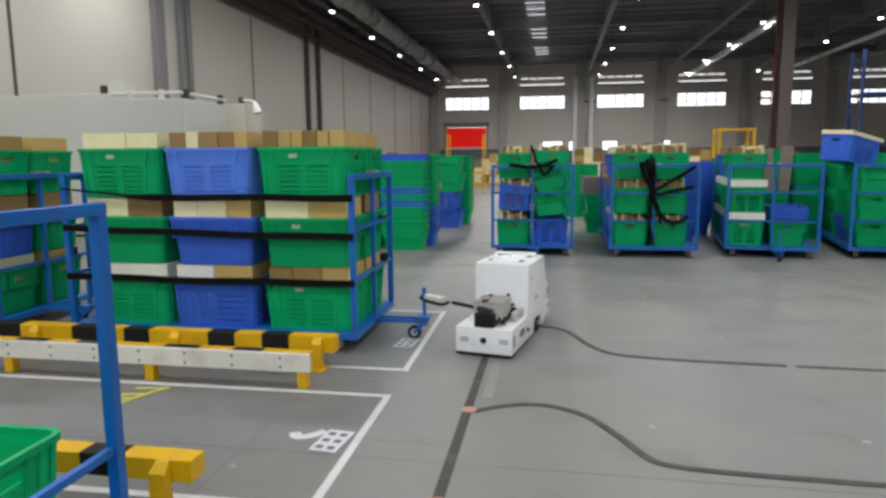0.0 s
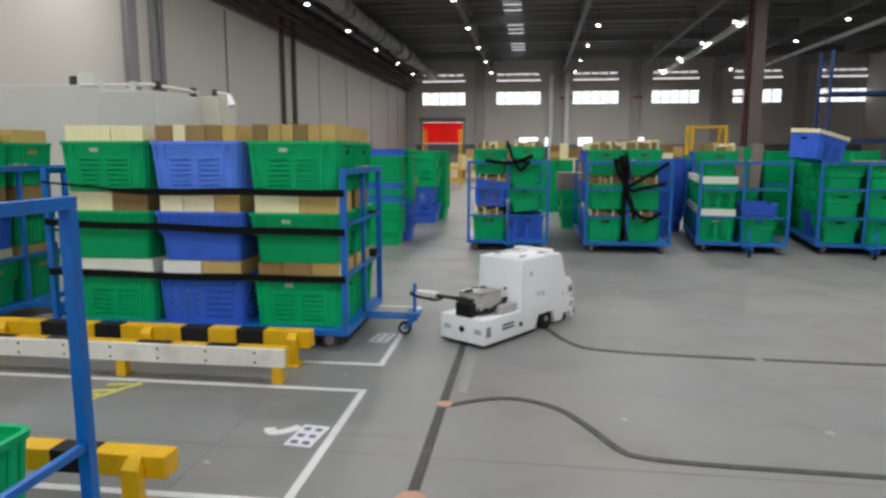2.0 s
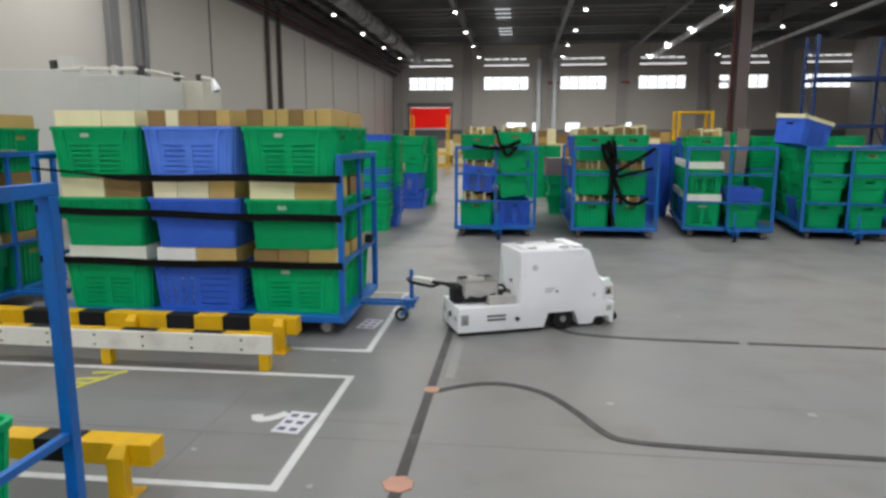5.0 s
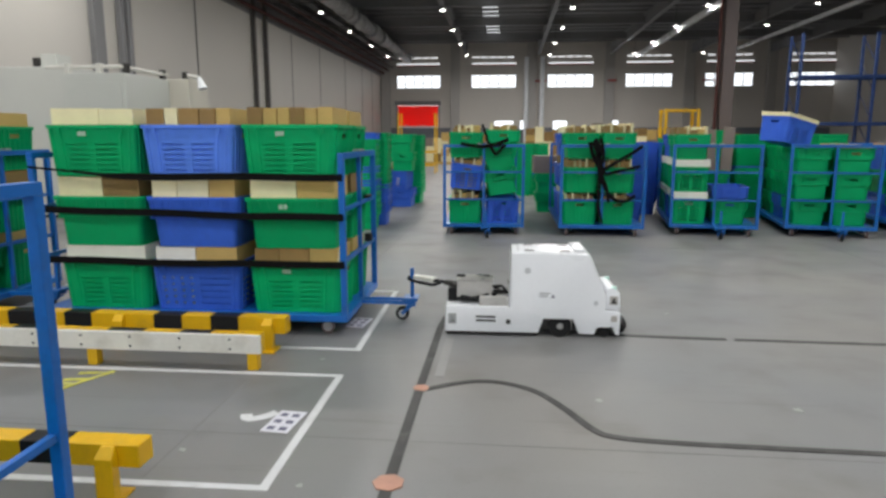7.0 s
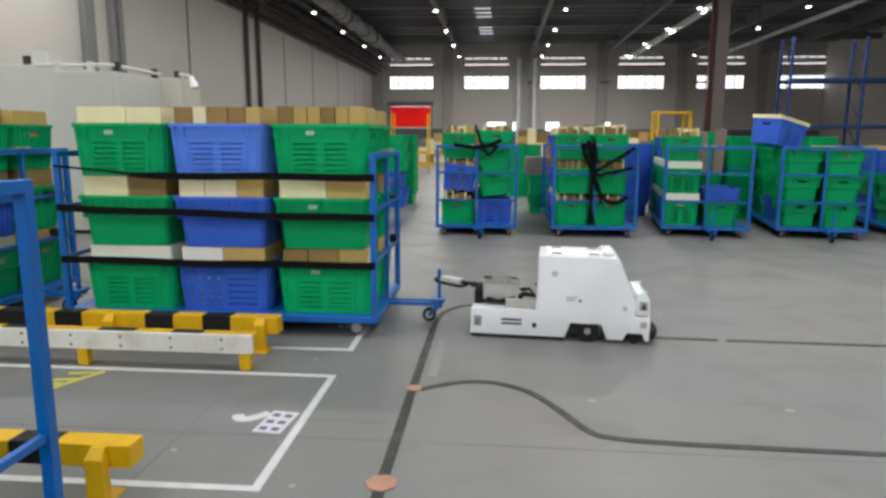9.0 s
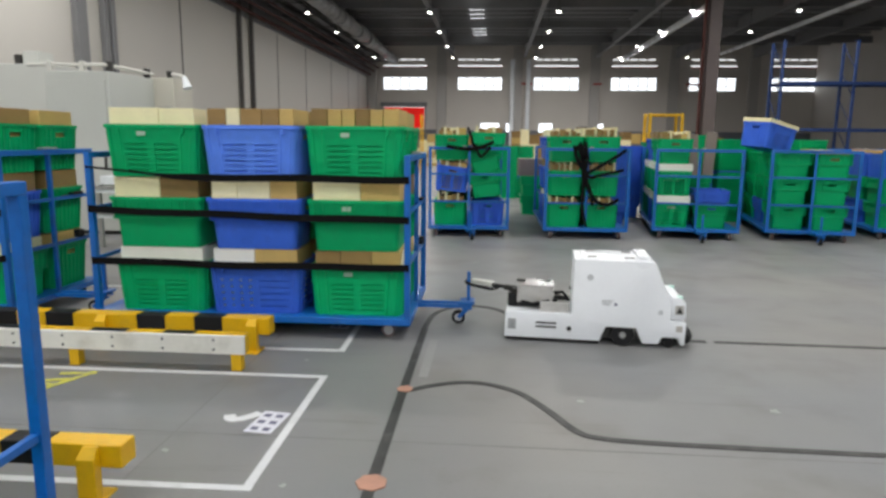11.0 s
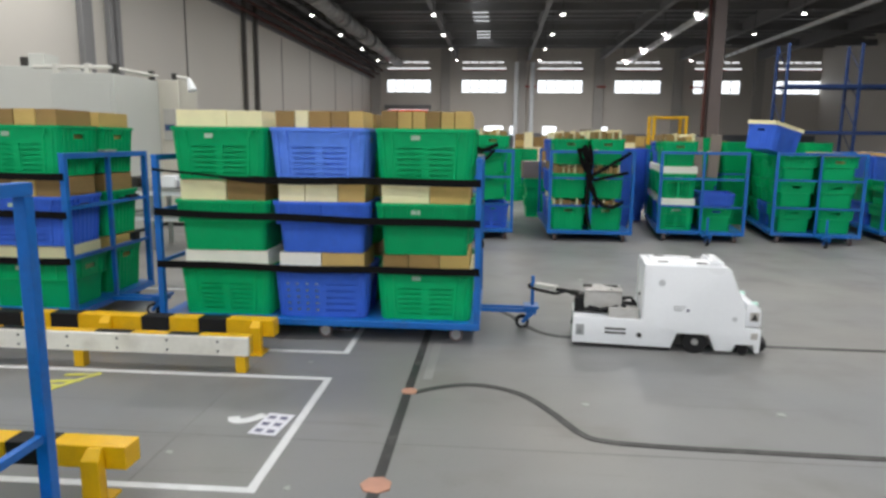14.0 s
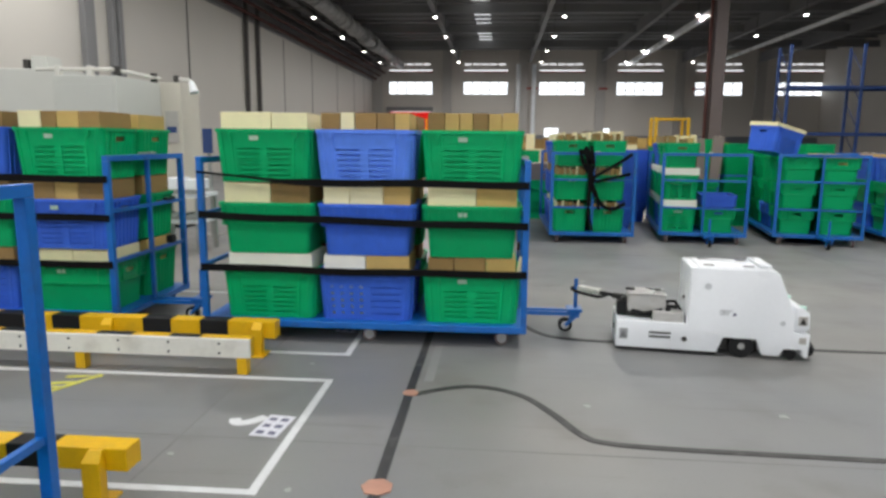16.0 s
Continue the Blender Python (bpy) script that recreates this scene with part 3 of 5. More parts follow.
# ---- safety rails ----
def striped_rail(x_right, y, z0, z1, cuts, posts, label):
    """A square yellow and black rail on short yellow posts. cuts: the ends of its yellow and black lengths from the free end."""
    r = base("safety_rail", label, "safety rail", pose(x_right, y, 0), "safety rails")
    for k, (a, b) in enumerate(zip(cuts, cuts[1:])):
        part("rail_section", slab(B(), -b, -a - 0.001, -0.055, 0.055, z0, z1, bevel=0.006), YELLOW if k % 2 == 0 else BLACK, r, "yellow length" if k % 2 == 0 else "black length")
    for p in posts:
        bm = B()
        # a square tube, its head cut on a slant where it meets the rail
        low = [(-p - 0.04, -0.105), (-p + 0.04, -0.105), (-p + 0.04, -0.0565), (-p - 0.04, -0.0565)]
        high = [(-p - 0.026, -0.072), (-p + 0.032, -0.072), (-p + 0.034, -0.0565), (-p - 0.024, -0.0565)]
        loops = [[bm.verts.new((q[0], q[1], z)) for q in loop] for loop, z in ((low, 0.012), (low, z1 - 0.045), (high, z1 - 0.002))]
        for a, b in zip(loops, loops[1:]):
            for i in range(4):
                bm.faces.new((a[i], a[(i + 1) % 4], b[(i + 1) % 4], b[i]))
        bm.faces.new(list(reversed(loops[0])))
        bm.faces.new(loops[2])
        bmesh.ops.bevel(bm, geom=list(bm.edges), offset=0.004, segments=2, profile=0.6, affect="EDGES")
        part("post", bm, YELLOW, r)
        part("foot_plate", slab(B(), -p - 0.055, -p + 0.055, -0.135, 0.02, 0, 0.0119, bevel=0.003), YELLOW, r)
    return r


def safety_rails():
    cuts = [0, 0.345, 0.55, 0.765, 0.975, 1.45, 1.66, 1.88, 2.1, 2.55, 2.8]
    striped_rail(-1.545, 4.405, 0.12, 0.24, cuts, (0.12, 1.225, 2.4), "yellow and black striped low safety rail on yellow posts")
    striped_rail(-1.50, 2.465, 0.140, 0.240, [0, 0.335, 0.53, 0.75, 1.0, 1.5], (0.13, 1.3), "yellow and black striped low safety rail on yellow posts")
    g = base("guide_beam", "white-faced low guide beam on yellow posts", "guide beam", pose(-1.57, 3.97, 0))
    part("face_board", slab(B(), -3.2, 0, -0.04, -0.012, 0.115, 0.238, bevel=0.004), BEAM_BOARD, g, "white scuffed face board")
    cuts = (0, 0.34, 0.55, 0.8, 1.05, 1.5, 1.72, 1.95, 2.2, 2.7, 3.2)
    for k, (a, b) in enumerate(zip(cuts, cuts[1:])):
        part("beam_section", slab(B(), -b, -a - 0.001, -0.0115, 0.05, 0.115, 0.243, bevel=0.004), YELLOW if k % 2 == 0 else BLACK, g, "yellow length behind the board" if k % 2 == 0 else "black length behind the board")
    for p in (0.06, 1.16, 2.26):
        part("post", slab(B(), -p - 0.034, -p + 0.034, -0.03, 0.035, 0, 0.1145, bevel=0.004), YELLOW, g)
    for k in range(9):
        for z in (0.145, 0.208):
            part("bolt", rod(B(), (-0.2 - 0.34 * k, -0.0401, z), (-0.2 - 0.34 * k, -0.045, z), 0.008, 8), DARK_METAL, g)


safety_rails()


# ---- plastic crates ----
CL, CW, CH, TAPER, CORNER = 0.716, 0.500, 0.385, 0.922, 0.042
STEP = 0.56
CRATES = {}


def pierced(bm, at, us, vs, holes, inward):
    """A wall over the grid us x vs with the cells in holes left open; at(u, v) is the outer place, inward the thickness."""
    out = [[bm.verts.new(at(u, v)) for u in us] for v in vs]
    inn = [[bm.verts.new(at(u, v) + inward) for u in us] for v in vs]
    nu, nv = len(us) - 1, len(vs) - 1
    full = {(i, j) for i in range(nu) for j in range(nv)} - holes
    for i, j in full:
        bm.faces.new((out[j][i], out[j][i + 1], out[j + 1][i + 1], out[j + 1][i]))
        bm.faces.new((inn[j][i], inn[j + 1][i], inn[j + 1][i + 1], inn[j][i + 1]))
        for di, dj, a, b in ((-1, 0, (j, i), (j + 1, i)), (1, 0, (j, i + 1), (j + 1, i + 1)), (0, -1, (j, i), (j, i + 1)), (0, 1, (j + 1, i), (j + 1, i + 1))):
            if (i + di, j + dj) not in full:
                bm.faces.new((out[a[0]][a[1]], out[b[0]][b[1]], inn[b[0]][b[1]], inn[a[0]][a[1]]))


def rounded(hx, hy, r, steps=4):
    """The outline of a rectangle with rounded corners, counter-clockwise."""
    r = max(r, 0.004)
    pts = []
    for cx, cy, a0 in ((hx - r, hy - r, 0), (-hx + r, hy - r, 90), (-hx + r, -hy + r, 180), (hx - r, -hy + r, 270)):
        for k in range(steps + 1):
            a = radians(a0 + 90 * k / steps)
            pts.append((cx + r * math.cos(a), cy + r * math.sin(a)))
    return pts


def ring(bm, hx, hy, z0, z1, out, thick, r):
    """A band round a crate: its outer face stands out by out, its inner one lies thick further in."""
    loops = []
    for o, z in ((out, z0), (out, z1), (out - thick, z1), (out - thick, z0)):
        loops.append([bm.verts.new((x, y, z)) for x, y in rounded(hx + o, hy + o, r + o)])
    n = len(loops[0])
    for k in range(4):
        a, b = loops[k], loops[(k + 1) % 4]
        for i in range(n):
            bm.faces.new((a[i], a[(i + 1) % n], b[(i + 1) % n], b[i]))


def crate_mesh(style, mat):
    """The tub of a crate and the rim that stiffens its mouth, as two meshes."""
    key = (style, mat.name)
    if key in CRATES:
        return CRATES[key]
    bm, lip = B(), B()

    def grow(v):
        return TAPER + (1 - TAPER) * v

    def half(side, v):
        # a stepped crate draws in below its shoulder
        return side / 2 * grow(v) - (0.020 if style == "solid" and v < STEP else 0.0)
    for s in (-1, 1):
        def long_side(u, v, s=s):
            return Vector((u * (half(CL, v) - CORNER), s * half(CW, v), v * CH))

        def short_side(u, v, s=s):
            return Vector((s * half(CL, v), u * (half(CW, v) - CORNER), v * CH))
        holes, vs = set(), [0, 0.93]
        us = [-1, 1]
        if style == "slotted":
            us = [-1, -0.66, -0.09, 0.09, 0.66, 1]
            vs = [0, 0.10, 0.14, 0.20, 0.24, 0.30, 0.34, 0.40, 0.44, 0.50, 0.54, 0.60, 0.64, 0.93]
            holes = {(i, j) for i in (1, 3) for j in (1, 3, 5, 7, 9, 11)}
        elif style == "lattice":
            us = [-1, -0.88, -0.81, -0.64, -0.57, -0.40, -0.33, -0.16, -0.08, 0.12, 0.86, 1]
            vs = [0, 0.12, 0.16, 0.25, 0.29, 0.38, 0.42, 0.51, 0.55, 0.64, 0.68, 0.93]
            holes = {(i, j) for i in (1, 3, 5, 7, 9) for j in (1, 3, 5, 7, 9)}
        elif style == "solid":
            us, vs = [-1, 1], [0, STEP - 0.01, STEP, 0.93]
        pierced(bm, long_side, us, vs, holes, Vector((0, -s * 0.008, 0)))
        us, vs, holes = [-1, -0.3, 0.3, 1], [0, STEP - 0.01, STEP, 0.74, 0.83, 0.93], {(1, 3)}
        if style == "lattice":
            us, vs = [-1, -0.78, -0.3, -0.1, 0.1, 0.3, 0.78, 1], [0, 0.10, 0.16, 0.22, 0.28, 0.34, 0.40, 0.46, 0.52, 0.58, 0.64, 0.76, 0.84, 0.93]
            holes = {(i, j) for i in (1, 2, 4, 5) for j in (1, 3, 5, 7, 9)} | {(i, 11) for i in (2, 3, 4)}
        pierced(bm, short_side, us, vs, holes, Vector((-s * 0.008, 0, 0)))
        # stiffening ribs, standing proud of the sides
        for u in ((-0.95, -0.6, 0.6, 0.95) if style != "slotted" else (-0.95, -0.68, -0.40, -0.14, 0.14, 0.40, 0.68, 0.95)):
            rod(bm, short_side(u, 0.0 if style != "solid" else STEP), short_side(u, 0.93 if abs(u) > 0.35 else 0.72), 0.010, 4)
        for u in (-0.99, -0.76, 0.76, 0.99):
            lo = STEP if style == "solid" else 0.0 if abs(u) > 0.9 or style == "slotted" else 0.78
            rod(bm, long_side(u, lo), long_side(u, 0.93), 0.009, 5)
        if style == "solid":
            for k in range(9):
                u = -0.8 + 0.2 * k
                rod(bm, long_side(u, 0.80), long_side(u, 0.93), 0.007, 4)
        if style != "solid":
            # an inner skin close behind the slots
            lo = -0.95 if style == "slotted" else 0.05
            inner = [long_side(u, v) + Vector((0, -s * 0.020, 0)) for u, v in ((lo, 0.04), (0.95, 0.04), (0.95, 0.8), (lo, 0.8))]
            outer = [q + Vector((0, s * 0.003, 0)) for q in inner]
            vi, vo = [bm.verts.new(q) for q in inner], [bm.verts.new(q) for q in outer]
            bm.faces.new(vi), bm.faces.new(vo)
            for i in range(4):
                bm.faces.new((vi[i], vi[(i + 1) % 4], vo[(i + 1) % 4], vo[i]))
            # tabs hanging from the rim
            for u in (-0.80, 0.80):
                q = long_side(u, 0.86)
                slab(bm, q.x - 0.013, q.x + 0.013, min(q.y, q.y + s * 0.016), max(q.y, q.y + s * 0.016), q.z - 0.012, q.z + 0.028)
        # rounded upright corners
        for q in (-1, 1):
            cols = []
            for v in (0, STEP - 0.01, STEP, 0.93):
                cx, cy = q * (half(CL, v) - CORNER), s * (half(CW, v) - CORNER)
                cols.append([bm.verts.new((cx + q * CORNER * math.cos(radians(a)), cy + s * CORNER * math.sin(radians(a)), v * CH)) for a in (0, 18, 36, 54, 72, 90)])
            for a, b in zip(cols, cols[1:]):
                for i in range(5):
                    bm.faces.new((a[i], a[i + 1], b[i + 1], b[i]) if q * s > 0 else (a[i + 1], a[i], b[i], b[i + 1]))
    k = grow(0.93)
    ring(lip, CL / 2 * k, CW / 2 * k, 0.93 * CH, 0.93 * CH + 0.027, 0.013, 0.023, CORNER)
    if style == "solid":
        k = grow(STEP)
        ring(lip, CL / 2 * k, CW / 2 * k, STEP * CH, STEP * CH + 0.014, 0.009, 0.014, CORNER)
    base_loop = [bm.verts.new((x, y, 0.0)) for x, y in rounded(half(CL, 0) - 0.001, half(CW, 0) - 0.001, CORNER)]
    bm.faces.new(list(reversed(base_loop)))
    top_loop = [bm.verts.new((v.co.x, v.co.y, 0.01)) for v in base_loop]
    bm.faces.new(top_loop)
    CRATES[key] = (mesh_of("plastic_crate", bm, mat), mesh_of("rim", lip, mat))
    return CRATES[key]


CRATE_LABEL = {("slotted", "l"): "light blue slotted plastic crate", ("slotted", "g"): "green slotted plastic crate", ("slotted", "b"): "blue slotted plastic crate",
               ("lattice", "b"): "blue latticed plastic crate", ("lattice", "g"): "green latticed plastic crate",
               ("solid", "g"): "stepped green plastic crate", ("solid", "b"): "stepped blue plastic crate"}
BOX_MESH = {}
CARDS = {"c": (CREAM_CARD, "cream"), "w": (WHITE_CARD, "white"), "t": (TAN_CARD, "tan"), "b": (BROWN_CARD, "brown"), "g": (GREY_CARD, "grey-brown")}


def crate(m, colour, style, where, group):
    tub, rim = crate_mesh(style, {"g": GREEN_PLASTIC, "b": BLUE_PLASTIC, "l": BLUE_LIGHT}[colour])
    ob = new("plastic_crate", tub)
    ob.matrix_world = m
    part("rim", rim, None, ob)
    return tagged(ob, CRATE_LABEL[style, colour] + " " + where, "crate", group)


def carton(m, w, d, h, kind, where, group):
    """A closed carton with a flap gap and tape along its top, standing on its base."""
    key = (round(w, 3), round(d, 3), round(h, 3), kind)
    if key not in BOX_MESH:
        bm = B()
        slab(bm, -w / 2, w / 2, -d / 2, d / 2, 0, h - 0.004, bevel=0.003)
        slab(bm, -w / 2 + 0.001, w / 2 - 0.001, -d / 2 + 0.001, -0.002, h - 0.0039, h)
        slab(bm, -w / 2 + 0.001, w / 2 - 0.001, 0.002, d / 2 - 0.001, h - 0.0039, h)
        BOX_MESH[key] = mesh_of("cardboard_box", bm, CARDS[kind][0])
    ob = new("cardboard_box", BOX_MESH[key])
    ob.matrix_world = m
    return tagged(ob, CARDS[kind][1] + " cardboard carton in a crate " + where, "carton", group)


def filled(m, colour, style, cards, rise, where, group, long=True):
    """A crate at m and the cartons that stand up in it by rise over its rim. Returns them with their places relative to m."""
    made = [(crate(m, colour, style, where, group), Matrix())]
    if not cards:
        return made
    below = 0.24
    fill = pose(0, 0, 0.0105)
    if cards == "W":
        on_rim = pose(0.02, 0, CH + 0.0005)
        made.append((carton(m @ on_rim, 0.74, 0.53, round(rise - 0.001, 3), "w", where, group), on_rim))
        cards, rise = "w", -0.03
    if long or len(cards) > 3:
        made.append((carton(m @ fill, 0.55, 0.43 if style == "lattice" else 0.30, below - 0.0105, {"w": "c"}.get(cards[0], cards[0]), where, group), fill))
    total = 0.655 if long else 0.42
    x = -total / 2
    rng = random.Random(len(cards) * 7 + ord(cards[0]) + int(rise * 1000))
    sheets = not long and len(cards) > 4
    share = [(0.25 if card == "c" else 0.8) + rng.random() * 0.5 if sheets else 0.8 + rng.random() * 0.5 for card in cards]
    for card, sh in zip(cards, share):
        w = total * sh / sum(share)
        lift = rng.uniform(-0.006, 0.0) if rise > 0.1 else rng.uniform(-0.05, 0.03)
        if sheets:
            lift = 0.0 if card == "c" else rng.uniform(-0.07, -0.02)
        h = CH + rise + lift - below
        p = pose(x + w / 2, 0, below) if long else pose(0, x + w / 2, below)
        w0 = round(w - (0.012 if sheets else 0.006), 3)
        made.append((carton(m @ p, w0 if long else 0.60, 0.425 if long else w0, round(h, 3), card, where, group), p))
        x += w
    return made


# ---- blue cage carts ----
def caster(parent, x, y, r, drop):
    fork = B()
    for s in (-1, 1):
        slab(fork, x - 0.022, x + 0.022, y + s * 0.024 - 0.003, y + s * 0.024 + 0.003, r - 0.012, drop - 0.008)
    slab(fork, x - 0.045, x + 0.045, y - 0.04, y + 0.04, drop - 0.008, drop - 0.0005)
    f = part("caster", fork, GREY_METAL, parent, "grey metal caster fork")
    wheel = B()
    rod(wheel, (0, -0.018, 0), (0, 0.018, 0), r, 18)
    w = part("wheel", wheel, TREAD, f, "dark red caster wheel with a grey hub", smooth=True)
    w.location = (x, y, r)
    part_hub = B()
    rod(part_hub, (0, -0.0195, 0), (0, 0.0195, 0), r * 0.72, 14)
    for k in range(5):
        a = 2 * math.pi * k / 5
        rod(part_hub, (r * 0.65 * math.cos(a), -0.0205, r * 0.65 * math.sin(a)), (r * 0.65 * math.cos(a), 0.0205, r * 0.65 * math.sin(a)), r * 0.1, 6)
    hub_mesh = mesh_of("hub", part_hub, HUB)
    me = w.data
    # the hub is one piece with its wheel
    bm = B()
    bm.from_mesh(me)
    bm2_start = len(bm.faces)
    bm.from_mesh(hub_mesh)
    bm.faces.ensure_lookup_table()
    for fc in bm.faces[bm2_start:]:
        fc.material_index = 1
    bm.to_mesh(me)
    bm.free()
    me.materials.append(HUB)
    return w


def cart(m, label, length=2.62, width=1.2, height=1.38, rails=(0.55,), hitch=1, group="blue carts", inset=0.18):
    c = base("cage_cart", label, "cart", m, group)
    hx, hy = length / 2, width / 2
    p = B()
    slab(p, -hx, hx, -hy, hy, 0.115, 0.165, bevel=0.006)
    part("platform", p, BLUE_STEEL, c)
    # black rails added under the platform, standing in for its shadow
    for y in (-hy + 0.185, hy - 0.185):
        part("chassis_rail", slab(B(), -hx + 0.06, hx - 0.06, y - 0.018, y + 0.018, 0.062, 0.1145, bevel=0.003), BLACK, c, "black rail added for the shade under the platform")
    t = 0.045
    for sx in (-1, 1):
        x = sx * (hx - t / 2 - 0.002)
        for y in (-hy + t / 2 + 0.002, 0.0, hy - t / 2 - 0.002):
            w = t if y else 0.034
            part("post", slab(B(), x - w / 2, x + w / 2, y - w / 2, y + w / 2, 0.1655, height - t, bevel=0.004), BLUE_STEEL, c)
        part("top_rail", slab(B(), x - t / 2, x + t / 2, -hy + 0.002, hy - 0.002, height - t + 0.0005, height, bevel=0.004), BLUE_STEEL, c)
        for z in rails:
            for y0, y1 in ((-hy + t + 0.003, -0.018), (0.018, hy - t - 0.003)):
                part("mid_rail", slab(B(), x - 0.014, x + 0.014, y0, y1, z, z + 0.03, bevel=0.003), BLUE_STEEL, c)
        for y in (-0.05, 0.07):
            part("latch", slab(B(), x - 0.03, x + 0.03, y - 0.03, y + 0.03, height + 0.0005, height + 0.018, bevel=0.004), GREY_METAL, c, "bright metal latch")
    wheels = []
    for x in (-hx + inset, 0.04, hx - inset):
        for y in (-hy + 0.12, hy - 0.12):
            if x == 0.04 and y > 0:
                continue
            wheels.append(caster(c, x, y, 0.052, 0.115))
    if hitch:
        h = B()
        s = hitch
        slab(h, min(s * hx, s * (hx + 0.445)), max(s * hx, s * (hx + 0.445)), -0.095, -0.065, 0.135, 0.165)
        slab(h, min(s * hx, s * (hx + 0.445)), max(s * hx, s * (hx + 0.445)), 0.0, 0.03, 0.135, 0.165)
        slab(h, min(s * (hx + 0.345), s * (hx + 0.465)), max(s * (hx + 0.345), s * (hx + 0.465)), -0.11, 0.045, 0.166, 0.19, bevel=0.004)
        part("drawbar", h, BLUE_STEEL, c)
        part("hitch_post", slab(B(), s * (hx + 0.415) - 0.014, s * (hx + 0.415) + 0.014, -0.05, -0.02, 0.19, 0.43, bevel=0.004), BLUE_STEEL, c)
        arm = B()
        for dy in (-0.03, 0.03):
            # a raked fork leg from the drawbar's head down to the axle
            rod(arm, (s * (hx + 0.415), -0.06 + dy, 0.134), (s * (hx + 0.335), -0.06 + dy, 0.055), 0.016, 6)
        slab(arm, s * (hx + 0.405) - 0.04, s * (hx + 0.405) + 0.04, -0.0962, -0.0238, 0.122, 0.1345)
        part("caster_fork", arm, BLUE_STEEL, c)
        w = B()
        rod(w, (s * (hx + 0.335), -0.083, 0.055), (s * (hx + 0.335), -0.037, 0.055), 0.055, 18)
        dw = part("drawbar_wheel", w, RUBBER, c, "black drawbar wheel", smooth=True)
        hub = B()
        rod(hub, (s * (hx + 0.335), -0.0855, 0.055), (s * (hx + 0.335), -0.0345, 0.055), 0.032, 14)
        part("hub", hub, HUB, dw, "grey wheel hub", smooth=True)
    return c, wheels


def strap(parent, pts, w=0.06, slack=False):
    """Black webbing drawn tight along the points, a hand's breadth high."""
    bm = B()
    rows = []
    for p in pts:
        x, y, z = p
        # the loose end of a slack strap hangs edge-on, twisted
        h = w * (0.16 + 0.34 * min(1, max(0, (x + 0.75) / 0.35))) if slack else w / 2
        rows.append([bm.verts.new((x, y + dy, z + dz)) for dy, dz in ((-0.003, -h), (-0.003, h), (0.001, h), (0.001, -h))])
    for a, b in zip(rows, rows[1:]):
        for k in range(4):
            bm.faces.new((a[k], b[k], b[(k + 1) % 4], a[(k + 1) % 4]))
    bm.faces.new(rows[0])
    bm.faces.new(list(reversed(rows[-1])))
    return part("strap", bm, STRAP, parent, "black webbing strap")


TOWED_TURN = 0.3
TOWED_LENGTH = 2.45
LEVELS = (0.1655, 0.6605, 1.2005)


def towed_cart(m, label, load, strapped):
    """A loaded cart of the train: the cart and, for each thing on it, its place on the cart."""
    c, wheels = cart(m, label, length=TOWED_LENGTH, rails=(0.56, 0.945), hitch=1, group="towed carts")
    rider = []
    for level, (z, row) in enumerate(zip(LEVELS, load)):
        for k, (colour, style, cards) in enumerate(row):
            x = (-0.725, 0.02, 0.803)[k]
            rise = (0.108, 0.153, 0.125)[level]
            for side, y in ((0, -0.285), (1, 0.275)):
                col, sty, crd = (colour, style, cards) if side == 0 else ("g", "slotted", "ttb"[: 2 + (k + level) % 2])
                rng = random.Random(100 * level + 10 * k + side)
                place = pose(x + rng.uniform(-0.008, 0.008), y + rng.uniform(-0.01, 0.01), z, 0, 0, rng.uniform(-1.2, 1.2))
                stuck = side == 0 and (k == 2 or (k == 0 and level == 2))
                for ob, rel in filled(m @ place, col, sty, crd, rise, "stacked on a blue cart", "crates on the train"):
                    rider.append((ob, place @ rel))
                    if stuck and ob.name.startswith("plastic_crate"):
                        s = part("sticker", slab(B(), -0.03, 0.035, -0.004, 0.0, -0.016, 0.016), STICKER, ob, "small pale sticker")
                        s.location = (-0.07, -CW / 2 * (TAPER + (1 - TAPER) * 0.83) - 0.0005, 0.83 * CH)
    for x in (TOWED_LENGTH / 2 - 0.024, -TOWED_LENGTH / 2 + 0.024):
        part("strap_ratchet", slab(B(), x - 0.03, x + 0.03, 0.30, 0.38, 0.5905, 0.66, bevel=0.012), RUBBER, c, "black strap ratchet on the end rail")
        part("strap_ratchet", slab(B(), x - 0.022, x + 0.022, 0.26, 0.42, 0.9755, 1.0, bevel=0.008), RUBBER, c, "black strap ratchet on the end rail")
    if strapped:
        fy = -0.6 - 0.004
        for zl, zr, sag in ((1.275, 1.205, 0.0), (0.955, 0.91, 0.006), (0.565, 0.56, 0.01)):
            n = 24
            pts = [(-1.215 + 2.43 * i / n, fy, zl + (zr - zl) * min(1, (i / n) / (0.27 if zl > 1 else 1)) - sag * math.sin(math.pi * i / n) + 0.004 * math.sin(i * 0.55 + zl * 9)) for i in range(n + 1)]
            strap(c, pts, 0.053, slack=zl > 1)
    return c, wheels, rider


FIRST_LOAD = ((("g", "slotted", "w"), ("b", "lattice", "wt"), ("g", "slotted", "bbt")),
              (("g", "solid", "cb"), ("b", "solid", "cct"), ("g", "solid", "ct")),
              (("g", "slotted", "cc"), ("l", "slotted", "bcbbt"), ("g", "slotted", "bttbtt")))
SECOND_LOAD = ((("g", "slotted", "bt"), ("b", "lattice", "tb"), ("g", "solid", "cc")),
               (("b", "solid", "ct"), ("g", "solid", "tb"), ("b", "slotted", "btb")),
               (("g", "slotted", "cc"), ("b", "slotted", "tb"), ("g", "slotted", "cbtb")))

